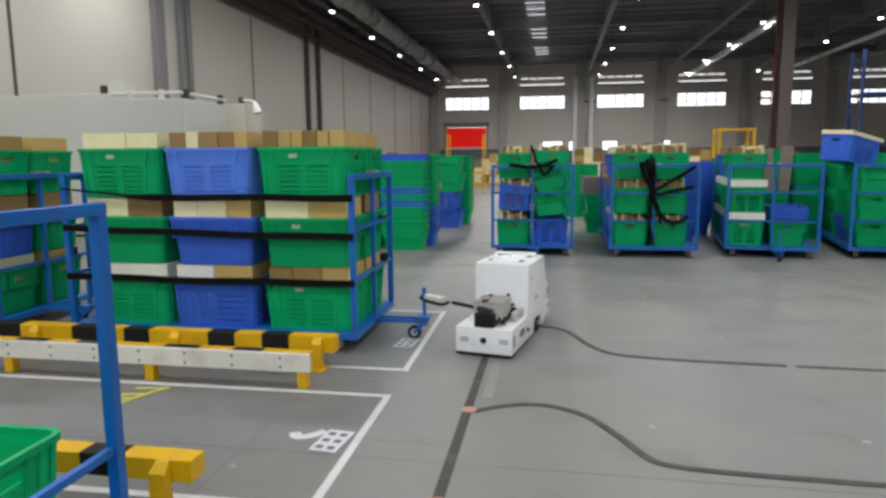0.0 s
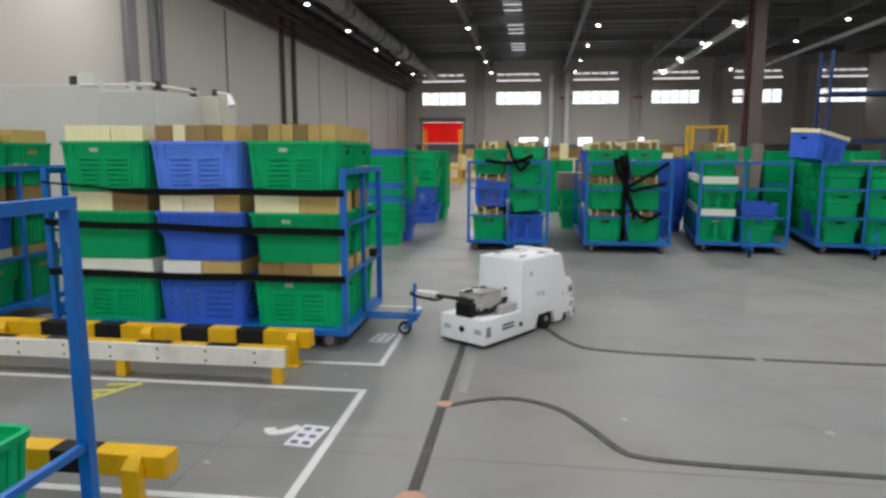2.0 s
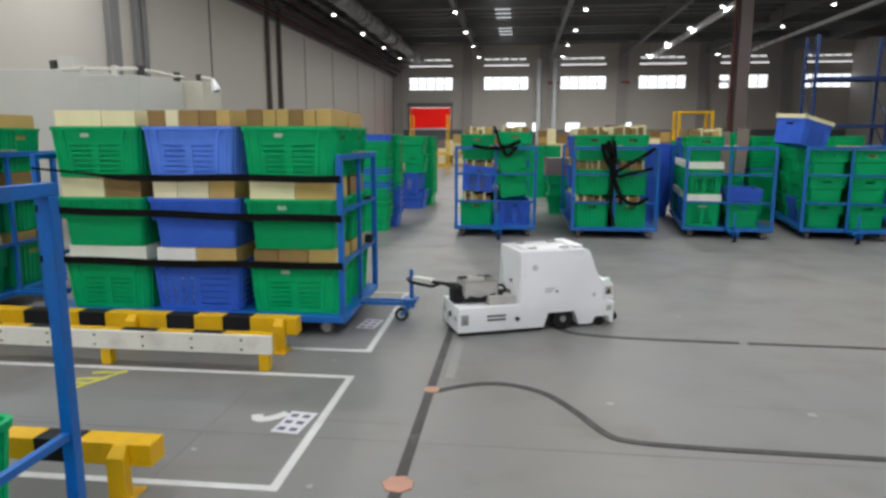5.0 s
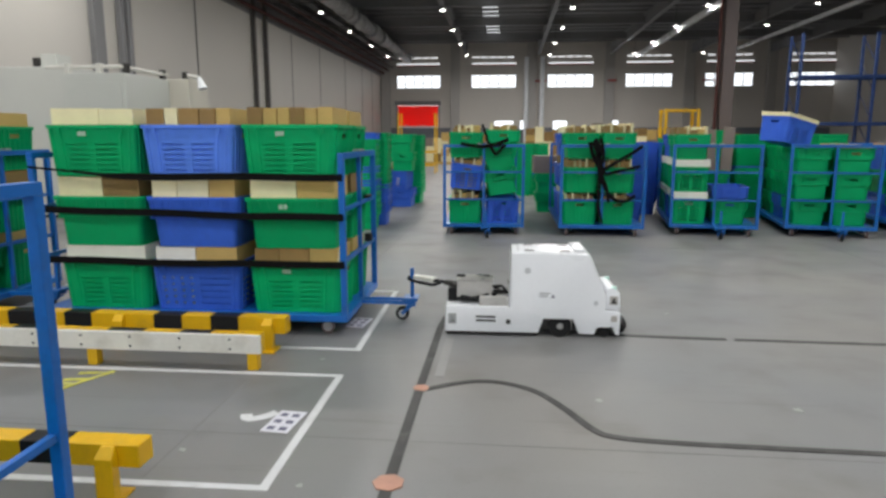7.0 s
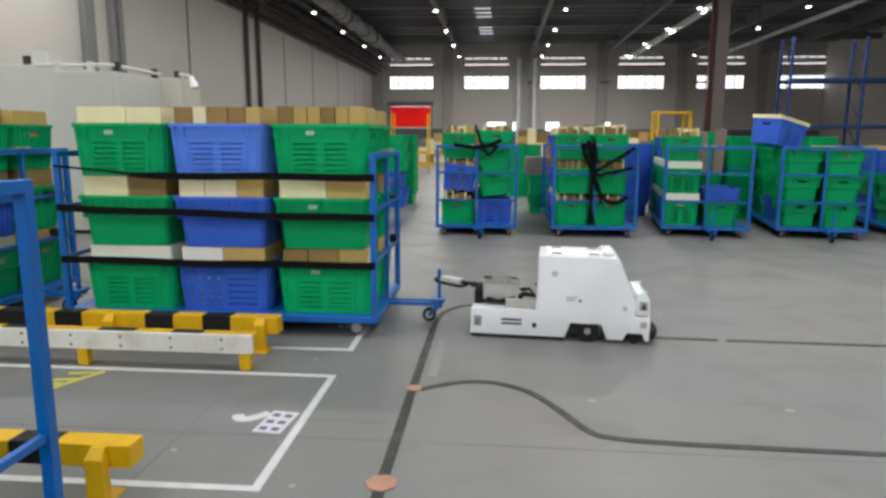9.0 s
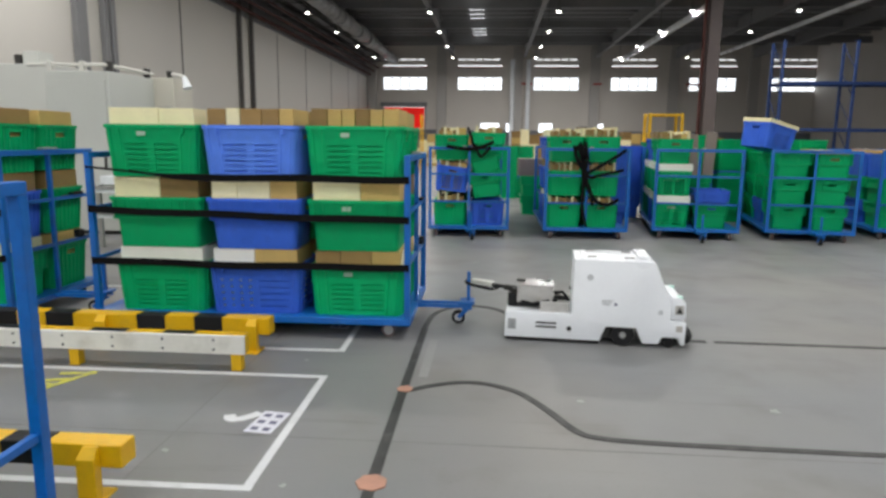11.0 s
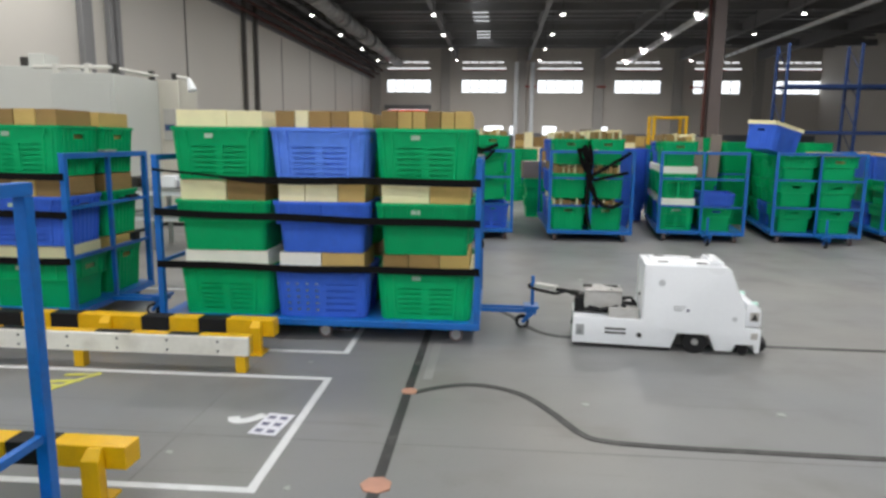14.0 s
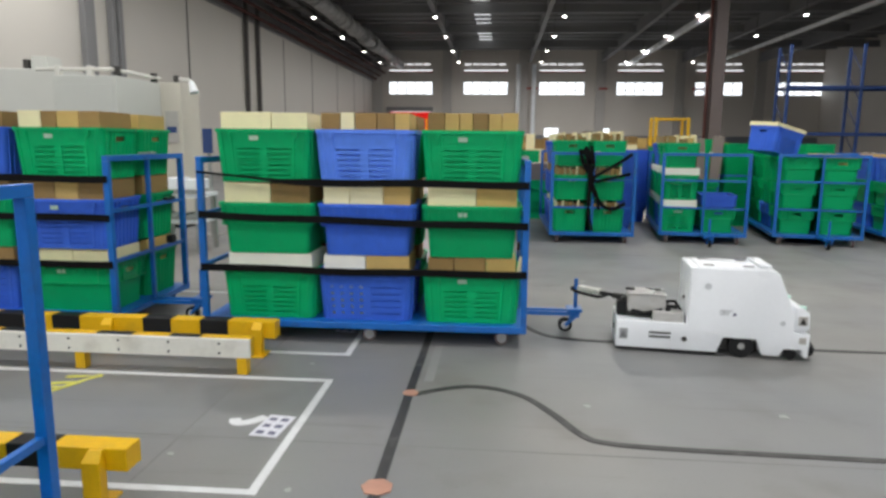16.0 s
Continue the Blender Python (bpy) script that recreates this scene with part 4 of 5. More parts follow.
# where the leading near corner of the first cart stands: time, x, y
CART_ROWS = ((0, -1.49, 4.712), (0.5, -1.478, 4.71), (1, -1.436, 4.706), (1.5, -1.386, 4.7), (2, -1.364, 4.7), (2.5, -1.35, 4.7), (3, -1.336, 4.7), (4, -1.321, 4.7),
             (5.2, -1.276, 4.7), (6.5, -1.209, 4.7), (7, -1.186, 4.7), (7.5, -1.136, 4.7), (8, -1.068, 4.7), (8.5, -0.987, 4.7), (9, -0.903, 4.698), (10.25, -0.703, 4.695),
             (11.5, -0.503, 4.694), (12, -0.412, 4.692), (12.5, -0.339, 4.69), (13, -0.25, 4.69), (13.5, -0.189, 4.688), (14, -0.105, 4.687), (14.5, -0.022, 4.686), (15, 0.057, 4.684),
             (15.5, 0.139, 4.682), (16, 0.227, 4.68))


def cart_pose(x, y, back=0.0):
    turn = pose(0, 0, 0, 0, 0, TOWED_TURN)
    off = turn @ Vector((-TOWED_LENGTH / 2 - back, 0.6, 0))
    return Matrix.Translation((x + off.x, y + off.y, 0)) @ turn


SECOND_BACK = 3.12
CART_1, WHEELS_1, RIDERS_1 = towed_cart(cart_pose(*CART_ROWS[0][1:]), "blue steel cage cart with strapped crates behind the white vehicle", FIRST_LOAD, True)
FLAP = thing("packing_sheet", rod(B(), (0, 0, -0.065), (0, 0, 0.065), 0.02, 12, 0.012), CREAM_CARD, "rolled cream packing sheet tucked beside a crate on the cart", "packing sheet")
FLAP_AT = pose(1.165, -0.53, 0.615, 0, 6, 0)
FLAP.matrix_world = CART_1.matrix_world @ FLAP_AT
RIDERS_1.append((FLAP, FLAP_AT))
CART_2, WHEELS_2, RIDERS_2 = towed_cart(cart_pose(*CART_ROWS[0][1:], SECOND_BACK), "blue steel cage cart stacked with crates, coupled behind another cart", SECOND_LOAD, True)


# ---- the white towing vehicle ----
AGV_W = 0.445


def towing_vehicle():
    v = base("towing_vehicle", "white driverless towing vehicle with sloped hood and rear deck", "towing vehicle", pose(0, 0, 0))
    h = AGV_W / 2
    body = B()
    prism(body, [(0, 0.03), (0.705, 0.03), (0.745, 0.142), (0.965, 0.142), (1.01, 0.03), (1.125, 0.03), (1.15, 0.085), (1.265, 0.085), (1.28, 0.03), (1.31, 0.03), (1.315, 0.20), (1.205, 0.215),
                 (1.205, 0.33), (1.085, 0.62), (1.06, 0.64), (0.50, 0.64), (0.49, 0.225), (0.005, 0.225)], -h, h, 0.006)
    part("body", body, WHITE, v, smooth=True)
    part("skirt", slab(B(), 0.01, 0.70, -h + 0.006, h - 0.006, 0.012, 0.0295), BLACK, v, "black lower skirt")
    lid = B()
    slab(lid, 0.55, 1.03, -h + 0.03, h - 0.03, 0.6405, 0.647, bevel=0.002)
    part("hood_lid", lid, WHITE, v)
    part("hood_lip", slab(B(), 0.96, 1.045, -h + 0.06, h - 0.03, 0.6475, 0.668, bevel=0.008), WHITE, v)
    for x in (0.63, 0.9):
        for y in (-0.13, 0.13):
            part("lid_handle", slab(B(), x - 0.035, x + 0.035, y - 0.014, y + 0.014, 0.6475, 0.653, bevel=0.002), DARK_METAL, v, "dark recessed handle")
    nose = B()
    prism(nose, [(1.2055, 0.22), (1.2055, 0.385), (1.26, 0.385), (1.305, 0.345), (1.312, 0.22)], -h + 0.01, h - 0.01, 0.012)
    part("nose", nose, WHITE, v, smooth=True)
    for s in (-1, 1):
        part("status_light", slab(B(), 1.245, 1.285, s * h - (0.07 if s > 0 else -0.025), s * h - (0.025 if s > 0 else -0.07), 0.372, 0.392, bevel=0.006), GREEN_LED, v, "pale green lit status light")
        mark = B()
        prism(mark, [(1.24, 0.268), (1.284, 0.268), (1.262, 0.318)], s * (h - 0.004) - 0.002, s * (h - 0.004) + 0.002)
        part("warning_mark", mark, DARK_METAL, v, "dark warning triangle")
        part("arch_panel", slab(B(), 0.905, 0.965, s * (h - 0.07) - 0.004, s * (h - 0.07) + 0.004, 0.04, 0.138), GREY_BOX, v, "grey inner panel beside the wheel")
        part("side_lamp", slab(B(), 1.232, 1.292, s * (h - 0.008) - 0.003, s * (h - 0.008) + 0.003, 0.26, 0.325, bevel=0.002), GREY_BOX, v, "grey side lamp")
        part("side_sensor", slab(B(), 1.245, 1.29, s * (h + 0.001) - 0.004, s * (h + 0.001) + 0.004, 0.13, 0.175, bevel=0.002), GREY_BOX, v, "grey sensor window")
        part("wheel_arch", slab(B(), 0.72, 0.99, s * (h - 0.10) - 0.02, s * (h - 0.10) + 0.02, 0.035, 0.141), DARK_METAL, v, "dark wheel arch lining")
        part("badge", rod(B(), (0.62, s * (h - 0.0025), 0.51), (0.62, s * (h + 0.0015), 0.51), 0.024, 16), PALE_PRINT, v, "pale grey round badge")
        part("badge", rod(B(), (1.13, s * (h - 0.0025), 0.27), (1.13, s * (h + 0.0015), 0.27), 0.018, 16), PALE_PRINT, v, "pale grey round badge")
        for k, w in enumerate((0.085, 0.07, 0.06)):
            part("printed_bar", slab(B(), 0.71, 0.71 + w, s * (h - 0.001) - 0.002, s * (h - 0.001) + 0.002, 0.338 - k * 0.014, 0.344 - k * 0.014), PRINT, v)
        part("printed_bar", slab(B(), 0.80, 0.82, s * (h - 0.001) - 0.002, s * (h - 0.001) + 0.002, 0.305, 0.325), INK, v)
        for z in (0.112, 0.142):
            part("vent_slot", slab(B(), 0.235, 0.385, s * h - 0.003, s * h + 0.0015, z, z + 0.015), DARK_METAL, v, "dark vent slot")
        part("warning_label", slab(B(), 0.025, 0.085, s * h - 0.002, s * h + 0.0012, 0.09, 0.17), PRINT, v, "grey warning label")
        tri = B()
        prism(tri, [(0.035, 0.10), (0.075, 0.10), (0.055, 0.155)], s * h - 0.002, s * h + 0.002)
        part("warning_mark", tri, DARK_METAL, v)
        part("release_knob", rod(B(), (0.48, s * h * 0.99, 0.115), (0.48, s * (h + 0.012), 0.115), 0.018, 12), DARK_METAL, v, "black knob")
        w = B()
        rod(w, (0, -0.025, 0), (0, 0.025, 0), 0.085, 24)
        wheel = part("drive_wheel", w, RUBBER, v, "black rubber drive wheel", smooth=True)
        wheel.location = (0.87, s * (h - 0.032), 0.0852)
        hub = B()
        rod(hub, (0, s * 0.0252, 0), (0, s * 0.031, 0), 0.024, 10)
        part("hub", hub, GREY_METAL, wheel, "grey wheel hub")
        DRIVE_WHEELS.append(wheel)
        cw = B()
        rod(cw, (1.205, s * (h - 0.05) - 0.015, 0.04), (1.205, s * (h - 0.05) + 0.015, 0.04), 0.04, 16)
        part("front_caster", cw, RUBBER, v, "black front caster wheel", smooth=True)
    bump = B()
    pts = [(1.3155, -h + 0.02), (1.345, -h + 0.10), (1.358, 0), (1.345, h - 0.10), (1.3155, h - 0.02)]
    fine = curve_points(pts, 5)
    for a, b in zip(fine, fine[1:]):
        rod(bump, (a.x, a.y, 0.075), (b.x, b.y, 0.075), 0.034, 10)
    part("bumper", bump, RUBBER, v, "black curved rubber bumper", smooth=True)
    # rear face
    part("charge_socket", rod(B(), (-0.006, 0.0, 0.13), (0.004, 0.0, 0.13), 0.024, 16), RUBBER, v, "black round socket")
    for y in (-0.16, 0.15):
        for k in range(2):
            part("rear_mark", slab(B(), -0.0015, 0.001, y - 0.035, y + 0.035, 0.115 + k * 0.02, 0.127 + k * 0.02), PRINT, v)
    # gear on the rear deck
    part("motor_box", slab(B(), 0.085, 0.355, -0.12, 0.105, 0.275, 0.40, bevel=0.006), PALE_BOX, v, "grey metal box on the deck", smooth=True)
    part("box_top", slab(B(), 0.08, 0.36, -0.124, 0.109, 0.4005, 0.408, bevel=0.002), LID_METAL, v, "grey lid")
    part("lid_clamp", slab(B(), 0.075, 0.14, 0.0, 0.04, 0.4085, 0.424, bevel=0.004), DARK_METAL, v, "black clamp")
    part("lid_clamp", slab(B(), 0.29, 0.335, 0.02, 0.05, 0.4085, 0.420, bevel=0.004), DARK_METAL, v, "dark clamp")
    for x, y, z in ((0.40, 0.05, 0.226), (0.43, -0.02, 0.226), (0.39, 0.12, 0.226)):
        part("valve", slab(B(), x - 0.02, x + 0.02, y - 0.02, y + 0.02, z, z + 0.075, bevel=0.005), DARK_METAL, v, "small dark valve block")
    part("conduit", rod(B(), (0.10, -0.118, 0.258), (0.30, -0.118, 0.258), 0.013, 8), RUBBER, v, "black conduit under the box", smooth=True)
    for y in (-0.06, 0.05):
        part("box_screw", rod(B(), (0.0845, y, 0.35), (0.08, y, 0.35), 0.006, 8), DARK_METAL, v)
    for x in (0.55, 0.98):
        part("lid_seam", slab(B(), x, x + 0.004, -h + 0.03, h - 0.03, 0.6472, 0.6479), PRINT, v, "thin panel seam")
    for s in (-1, 1):
        part("body_seam", slab(B(), 0.497, 0.501, s * h - 0.0012, s * h + 0.0008, 0.235, 0.60), PALE_PRINT, v, "thin panel seam")
    part("junction_plug", rod(B(), (0.37, -h + 0.09, 0.2955), (0.37, -h + 0.09, 0.315), 0.02, 12), RUBBER, v, "black plug")
    part("hood_switch", rod(B(), (0.478, -0.06, 0.39), (0.489, -0.06, 0.39), 0.012, 10), RUBBER, v, "black switch")
    part("motor_bracket", slab(B(), 0.06, 0.38, -0.06, 0.08, 0.2255, 0.2745, bevel=0.004), DARK_METAL, v, "dark bracket")
    part("junction_box", slab(B(), 0.26, 0.475, -h + 0.03, -h + 0.15, 0.226, 0.295, bevel=0.006), PALE_BOX, v, "grey junction box")
    part("hook_block", slab(B(), 0.012, 0.082, -0.075, 0.075, 0.226, 0.33, bevel=0.004), BLACK, v, "black hook block")
    part("hook_clamp", slab(B(), 0.04, 0.084, -0.05, 0.04, 0.3305, 0.362, bevel=0.004), DARK_METAL, v, "dark hook clamp")
    cab = B()
    for pts in ([(0.36, -0.08, 0.31), (0.42, -0.12, 0.33), (0.46, -0.09, 0.31), (0.47, -0.06, 0.27)], [(0.36, 0.02, 0.33), (0.43, -0.02, 0.345), (0.48, 0.0, 0.28)], [(0.08, -0.1, 0.29), (0.2, -0.14, 0.27), (0.33, -0.13, 0.3)]):
        fine = [Vector(q) for q in pts]
        for a, b in zip(fine, fine[1:]):
            rod(cab, a, b, 0.011, 6)
    part("cable", cab, RUBBER, v, "black cables", smooth=True)
    # tow arm: turns on the deck, its sleeve slides out to the cart's hitch post
    arm = part("tow_arm", rod(B(), (-0.36, 0, 0.0), (0.02, 0, 0.0), 0.015, 8), BLACK, v, "black tow rod", smooth=True)
    arm.location = (0.07, -0.005, 0.352)
    part("rod_joint", slab(B(), -0.10, -0.02, -0.022, 0.022, -0.02, 0.02, bevel=0.006), DARK_METAL, arm, "dark rod joint")
    sleeve = part("tow_sleeve", slab(B(), 0.03, 0.22, -0.030, 0.030, -0.008, 0.026, bevel=0.006), RAIL_PAINT, arm, "white tow sleeve with a black loop")
    loop = B()
    fine = curve_points([(0.03, 0.012, 0), (-0.01, 0.03, 0), (-0.035, 0.0, -0.005), (-0.01, -0.03, -0.01), (0.06, -0.034, -0.022), (0.15, -0.034, -0.026), (0.23, -0.022, -0.030), (0.3, -0.012, 0.0)], 5)
    for a, b in zip(fine, fine[1:]):
        rod(loop, a, b, 0.0125, 6)
    fc = bpy.data.meshes.new("loop")
    loop.to_mesh(fc)
    loop.free()
    joined = B()
    joined.from_mesh(sleeve.data)
    n = len(joined.faces)
    joined.from_mesh(fc)
    joined.faces.ensure_lookup_table()
    for face in joined.faces[n:]:
        face.material_index = 1
    joined.to_mesh(sleeve.data)
    joined.free()
    sleeve.data.materials.append(RUBBER)
    return v, arm, sleeve


DRIVE_WHEELS = []
AGV, TOW_ARM, TOW_SLEEVE = towing_vehicle()

# where the middle of its rear edge stands, and its heading: time, x, y, degrees
AGV_ROWS = ((0, -0.532, 4.805, 78.8), (0.5, -0.529, 4.88, 74.0), (1, -0.527, 4.94, 68.3), (2, -0.529, 4.995, 56.0), (3, -0.532, 4.993, 45.1), (4, -0.547, 4.997, 34.6), (5.2, -0.52, 5.03, 18.8),
            (6.5, -0.487, 5.066, 3.8), (7, -0.465, 5.068, 0.8), (8, -0.357, 5.066, -3.1), (9, -0.198, 5.055, -4.3), (12, 0.293, 5.030, -4.9), (14.5, 0.680, 5.000, -5.9), (16, 0.907, 4.985, -6.3))


def between(rows, t):
    for a, b in zip(rows, rows[1:]):
        if t <= b[0]:
            k = (t - a[0]) / (b[0] - a[0])
            return [p + (q - p) * k for p, q in zip(a[1:], b[1:])]
    return list(rows[-1][1:])


# ---- parked carts and stacks ----
def parked(x, y, turn, rows, label, hitch=-1, width=1.25, cols=(0.285, -0.285), behind=""):
    """A cart seen end-on, its near end at (x, y). rows: per layer, the crates of its two columns: colour, style, cartons, lean."""
    m = pose(x, y, 0, 0, 0, turn + 90) @ pose(1.31, 0, 0)
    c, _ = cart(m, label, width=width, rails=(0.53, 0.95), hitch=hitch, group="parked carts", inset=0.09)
    for col, stack in enumerate(rows):
        z0 = 0.1655
        for level, (colour, style, cards, lean, rise) in enumerate(stack):
            for depth in range(3):
                rng = random.Random(int(x * 10) + 13 * level + 5 * col + depth)
                lx = -0.84 + depth * 0.80
                ly = cols[col]
                if depth and behind and col == 0:
                    colour2 = behind
                elif depth and rng.random() < 0.25:
                    colour2 = "b" if colour == "g" else "g"
                else:
                    colour2 = colour
                tilt = lean if depth == 0 else 0
                lift = abs(math.sin(radians(tilt))) * 0.22
                few = cards if depth == 0 else cards[: 2 + (level == 2)]
                filled(m @ pose(lx, ly, z0 + lift, tilt, 0, rng.uniform(-2, 2)), colour2, style, few, rise if cards else 0.0, "on a parked blue cart", "crates on parked carts", long=False)
            z0 += CH + (rise or 0.002) + 0.001
    return c, m


G, K, S2 = "g", "slotted", "solid"
parked(-0.37, 10.08, 2, ((("g", K, "bcbtcbc", 0, 0.12), ("b", "lattice", "tcbbcb", 6, 0.12), ("g", K, "tcbtcb", 0, 0.12)), (("b", "lattice", "", 0, 0.03), ("g", S2, "", -9, -0.02), ("g", S2, "", -14, -0.13), ("g", S2, "bctbc", 2, 0.1))),
       "blue cage cart with tilted green and blue crates, parked")
B_CART, B_M = parked(1.42, 10.08, 0, ((("g", K, "bcbcbbcbc", 0, 0.10), ("g", K, "bbcbcbcbb", 0, 0.13), ("g", S2, "bbcbbcb", 0, 0.12)), (("g", K, "bcbbcbcb", 0, 0.10), ("g", K, "cbbcbbcb", 0, 0.13), ("g", S2, "cbcbbcb", 0, 0.14))),
                     "blue cage cart full of green crates with loose black straps, parked", hitch=0, width=1.28, cols=(0.315, -0.24), behind="b")
C_CART, C_M = parked(3.12, 10.28, -8, ((("g", "lattice", "W", 0, 0.105), ("g", "lattice", "W", 0, 0.105), ("g", S2, "ctbcb", 0, 0.12)), (("g", S2, "", 0, 0),)),
       "blue cage cart with green crates and white cartons, half empty", width=1.28, cols=(0.34, -0.24))
parked(4.82, 10.28, -10, ((("g", S2, "", 0, 0), ("g", S2, "", 0, 0), ("g", S2, "", 0, 0)), (("g", S2, "", 0, 0), ("g", S2, "", 0, 0), ("g", S2, "tb", 0, 0.05))),
       "blue cage cart full of green crates, parked")
parked(6.6, 10.6, -8, ((("g", S2, "", 0, 0), ("g", S2, "", 0, 0), ("b", K, "tb", 0, 0.05)), (("b", S2, "", 0, 0), ("g", S2, "", 0, 0), ("g", S2, "tb", 0, 0.05))),
       "blue cage cart full of green crates, parked")


def loose_things():
    crate(C_M @ pose(-0.84, -0.24, 0.36), "b", "solid", "nested on another in a parked cart", "crates on parked carts")
    for k in range(2):
        crate(C_M @ pose(0.76, -0.24, 0.1655 + 0.386 * (k + 1)), "g", "solid", "on a parked blue cart", "crates on parked carts")
    for x, w, h, t in ((3.30, 0.13, 0.66, -3), (3.52, 0.17, 0.70, 3)):
        bm = B()
        slab(bm, -w / 2, w / 2, -0.03, 0.03, 0, h, bevel=0.006)
        thing("packing_board", bm, GREY_CARD, "grey-brown packing board standing in a parked cart", "board", "packing boards", m=pose(x, 11.2, 0.95, 0, t, 0))
    for k in range(2):
        crate(pose(0.80, 13.6, 0.3865 * k, 0, 0, 90), "g", "solid", "piled on the floor behind the carts", "piled crates")
    thing("packing_board", slab(B(), -0.30, 0.30, -0.25, 0.25, 0, 0.34, bevel=0.006), COLUMN, "block of dark brown-grey packing boards lying on piled crates", "board", "packing boards", m=pose(0.80, 13.6, 0.774, 0, 0, 3))
    over = pose(4.38, 11.12, 1.375, 3, 10, 34)
    crate(over, "b", "slotted", "lying tilted over a parked cart", "crates on parked carts")
    lid = over @ pose(0, 0, 0.386)
    carton(lid, 0.75, 0.50, 0.06, "c", "lying over a parked cart", "crates on parked carts")
    # straps hanging loose on the near end of a parked cart
    runs = ([(1.20, 1.42), (1.26, 1.2), (1.38, 1.0), (1.42, 0.8), (1.55, 0.6), (1.72, 0.53), (1.9, 0.62)], [(1.28, 1.42), (1.36, 1.15), (1.44, 0.95), (1.6, 0.98), (1.95, 1.06)], [(1.40, 1.0), (1.6, 1.12), (1.8, 1.24), (1.97, 1.36)], [(1.30, 1.4), (1.33, 1.1), (1.36, 0.8), (1.35, 0.5), (1.42, 0.2)], [(1.24, 1.42), (1.30, 1.30), (1.36, 1.22), (1.33, 1.36), (1.27, 1.46)], [(1.36, 1.47), (1.40, 1.2), (1.37, 0.98), (1.46, 0.75), (1.50, 0.52)])
    runs += ([(-0.72, 1.39), (-0.45, 1.35), (-0.22, 1.37), (0.0, 1.46)], [(-0.40, 1.68), (-0.34, 1.52), (-0.30, 1.40), (-0.10, 1.36)], [(-0.28, 1.37), (-0.2, 1.24), (-0.12, 1.30), (-0.05, 1.38)])
    for k, run in enumerate(runs):
        bm = B()
        fine = curve_points(run, 5)
        y = 10.06 - 0.012 * (k % 6)
        rows = []
        for i, q in enumerate(fine):
            d = (fine[min(i + 1, len(fine) - 1)] - fine[max(i - 1, 0)]).normalized()
            n = Vector((-d.y, d.x)) * 1.4 * (0.02, 0.016, 0.018, 0.014, 0.02, 0.016, 0.02, 0.014, 0.016)[k]
            rows.append([bm.verts.new((q.x + s * n.x, y + dy, q.y + s * n.y)) for s, dy in ((1, 0), (-1, 0), (-1, 0.005), (1, 0.005))])
        for a, b in zip(rows, rows[1:]):
            for i in range(4):
                bm.faces.new((a[i], b[i], b[(i + 1) % 4], a[(i + 1) % 4]))
        thing("loose_strap", bm, STRAP, "black webbing strap hung loose over a parked cart end", "strap", "loose straps")


loose_things()


def nested_stack(x, y, turn, colours, pitch=0.072):
    for k, colour in enumerate(colours):
        rng = random.Random(int(x * 100) + k)
        crate(pose(x + rng.uniform(-0.006, 0.006), y + rng.uniform(-0.006, 0.006), pitch * k, 0, 0, turn + rng.uniform(-0.8, 0.8)), colour, "solid", "nested in a tall stack on the floor", "nested crates")


FAR_STACKS = B()


def far_stack(x, y, turn, colours, pitch=0.072):
    """Adds a nested stack that stands behind the parked carts to the joined stacks there."""
    for k, colour in enumerate(colours):
        rng = random.Random(int(x * 100) + k)
        m = pose(x + rng.uniform(-0.006, 0.006), y + rng.uniform(-0.006, 0.006), pitch * k, 0, 0, turn + rng.uniform(-0.8, 0.8))
        for me in crate_mesh("solid", GREEN_PLASTIC):
            v0, f0 = len(FAR_STACKS.verts), len(FAR_STACKS.faces)
            FAR_STACKS.from_mesh(me)
            FAR_STACKS.verts.ensure_lookup_table()
            FAR_STACKS.faces.ensure_lookup_table()
            for v in FAR_STACKS.verts[v0:]:
                v.co = m @ v.co
            for f in FAR_STACKS.faces[f0:]:
                f.material_index = 0 if colour == "g" else 1


nested_stack(-2.48, 10.66, 0, "ggggbgbggggb", 0.107)
nested_stack(-2.40, 11.25, 0, "bbbbgggggggg", 0.107)
nested_stack(-3.22, 10.75, 0, "ggggbgggggg", 0.107)
for k, (colour, style, dx, turn) in enumerate((("b", "solid", 0.0, 90), ("b", "lattice", -0.10, 84), ("g", "solid", 0.02, 92), ("g", "solid", 0.0, 90))):
    crate(pose(-2.29 + dx, 14.3, 0.3865 * k, 0, 0, turn), colour, style, "piled on the floor", "piled crates")
nested_stack(-2.92, 14.1, 90, "bbbbbgggbbbgggggg")
nested_stack(-2.2, 15.1, 90, "ggggggggggggggggg")
for sx, sy, sc in ((2.62, 13.4, "bbbbbbbbbbbbbbb"), (2.7, 14.3, "bbbbbbbbbbbbbb"), (0.35, 17.2, "gggggggggggggg"), (0.75, 17.4, "gggbbbgggggggg"), (5.75, 12.8, "ggggggggggggggggg"), (3.85, 13.1, "gggggggggggggggggg"), (4.42, 13.0, "ggggggggbgggggggg"), (4.98, 13.2, "ggggggggggggggggg"), (5.5, 13.6, "gggggggggggggggggg"), (3.3, 13.7, "gggggggggggggggg"), (2.1, 13.2, "bbbbbbbbbbbbbbb"), (2.15, 12.3, "bbbbbbbbbbbbbb")):
    far_stack(sx, sy, 90, sc)
far = mesh_of("stacked_crates", FAR_STACKS, GREEN_PLASTIC)
far.materials.append(BLUE_PLASTIC)
tagged(new("stacked_crates", far), "tall nested stacks of green and blue plastic crates behind the carts", "crates", kind="stuff")


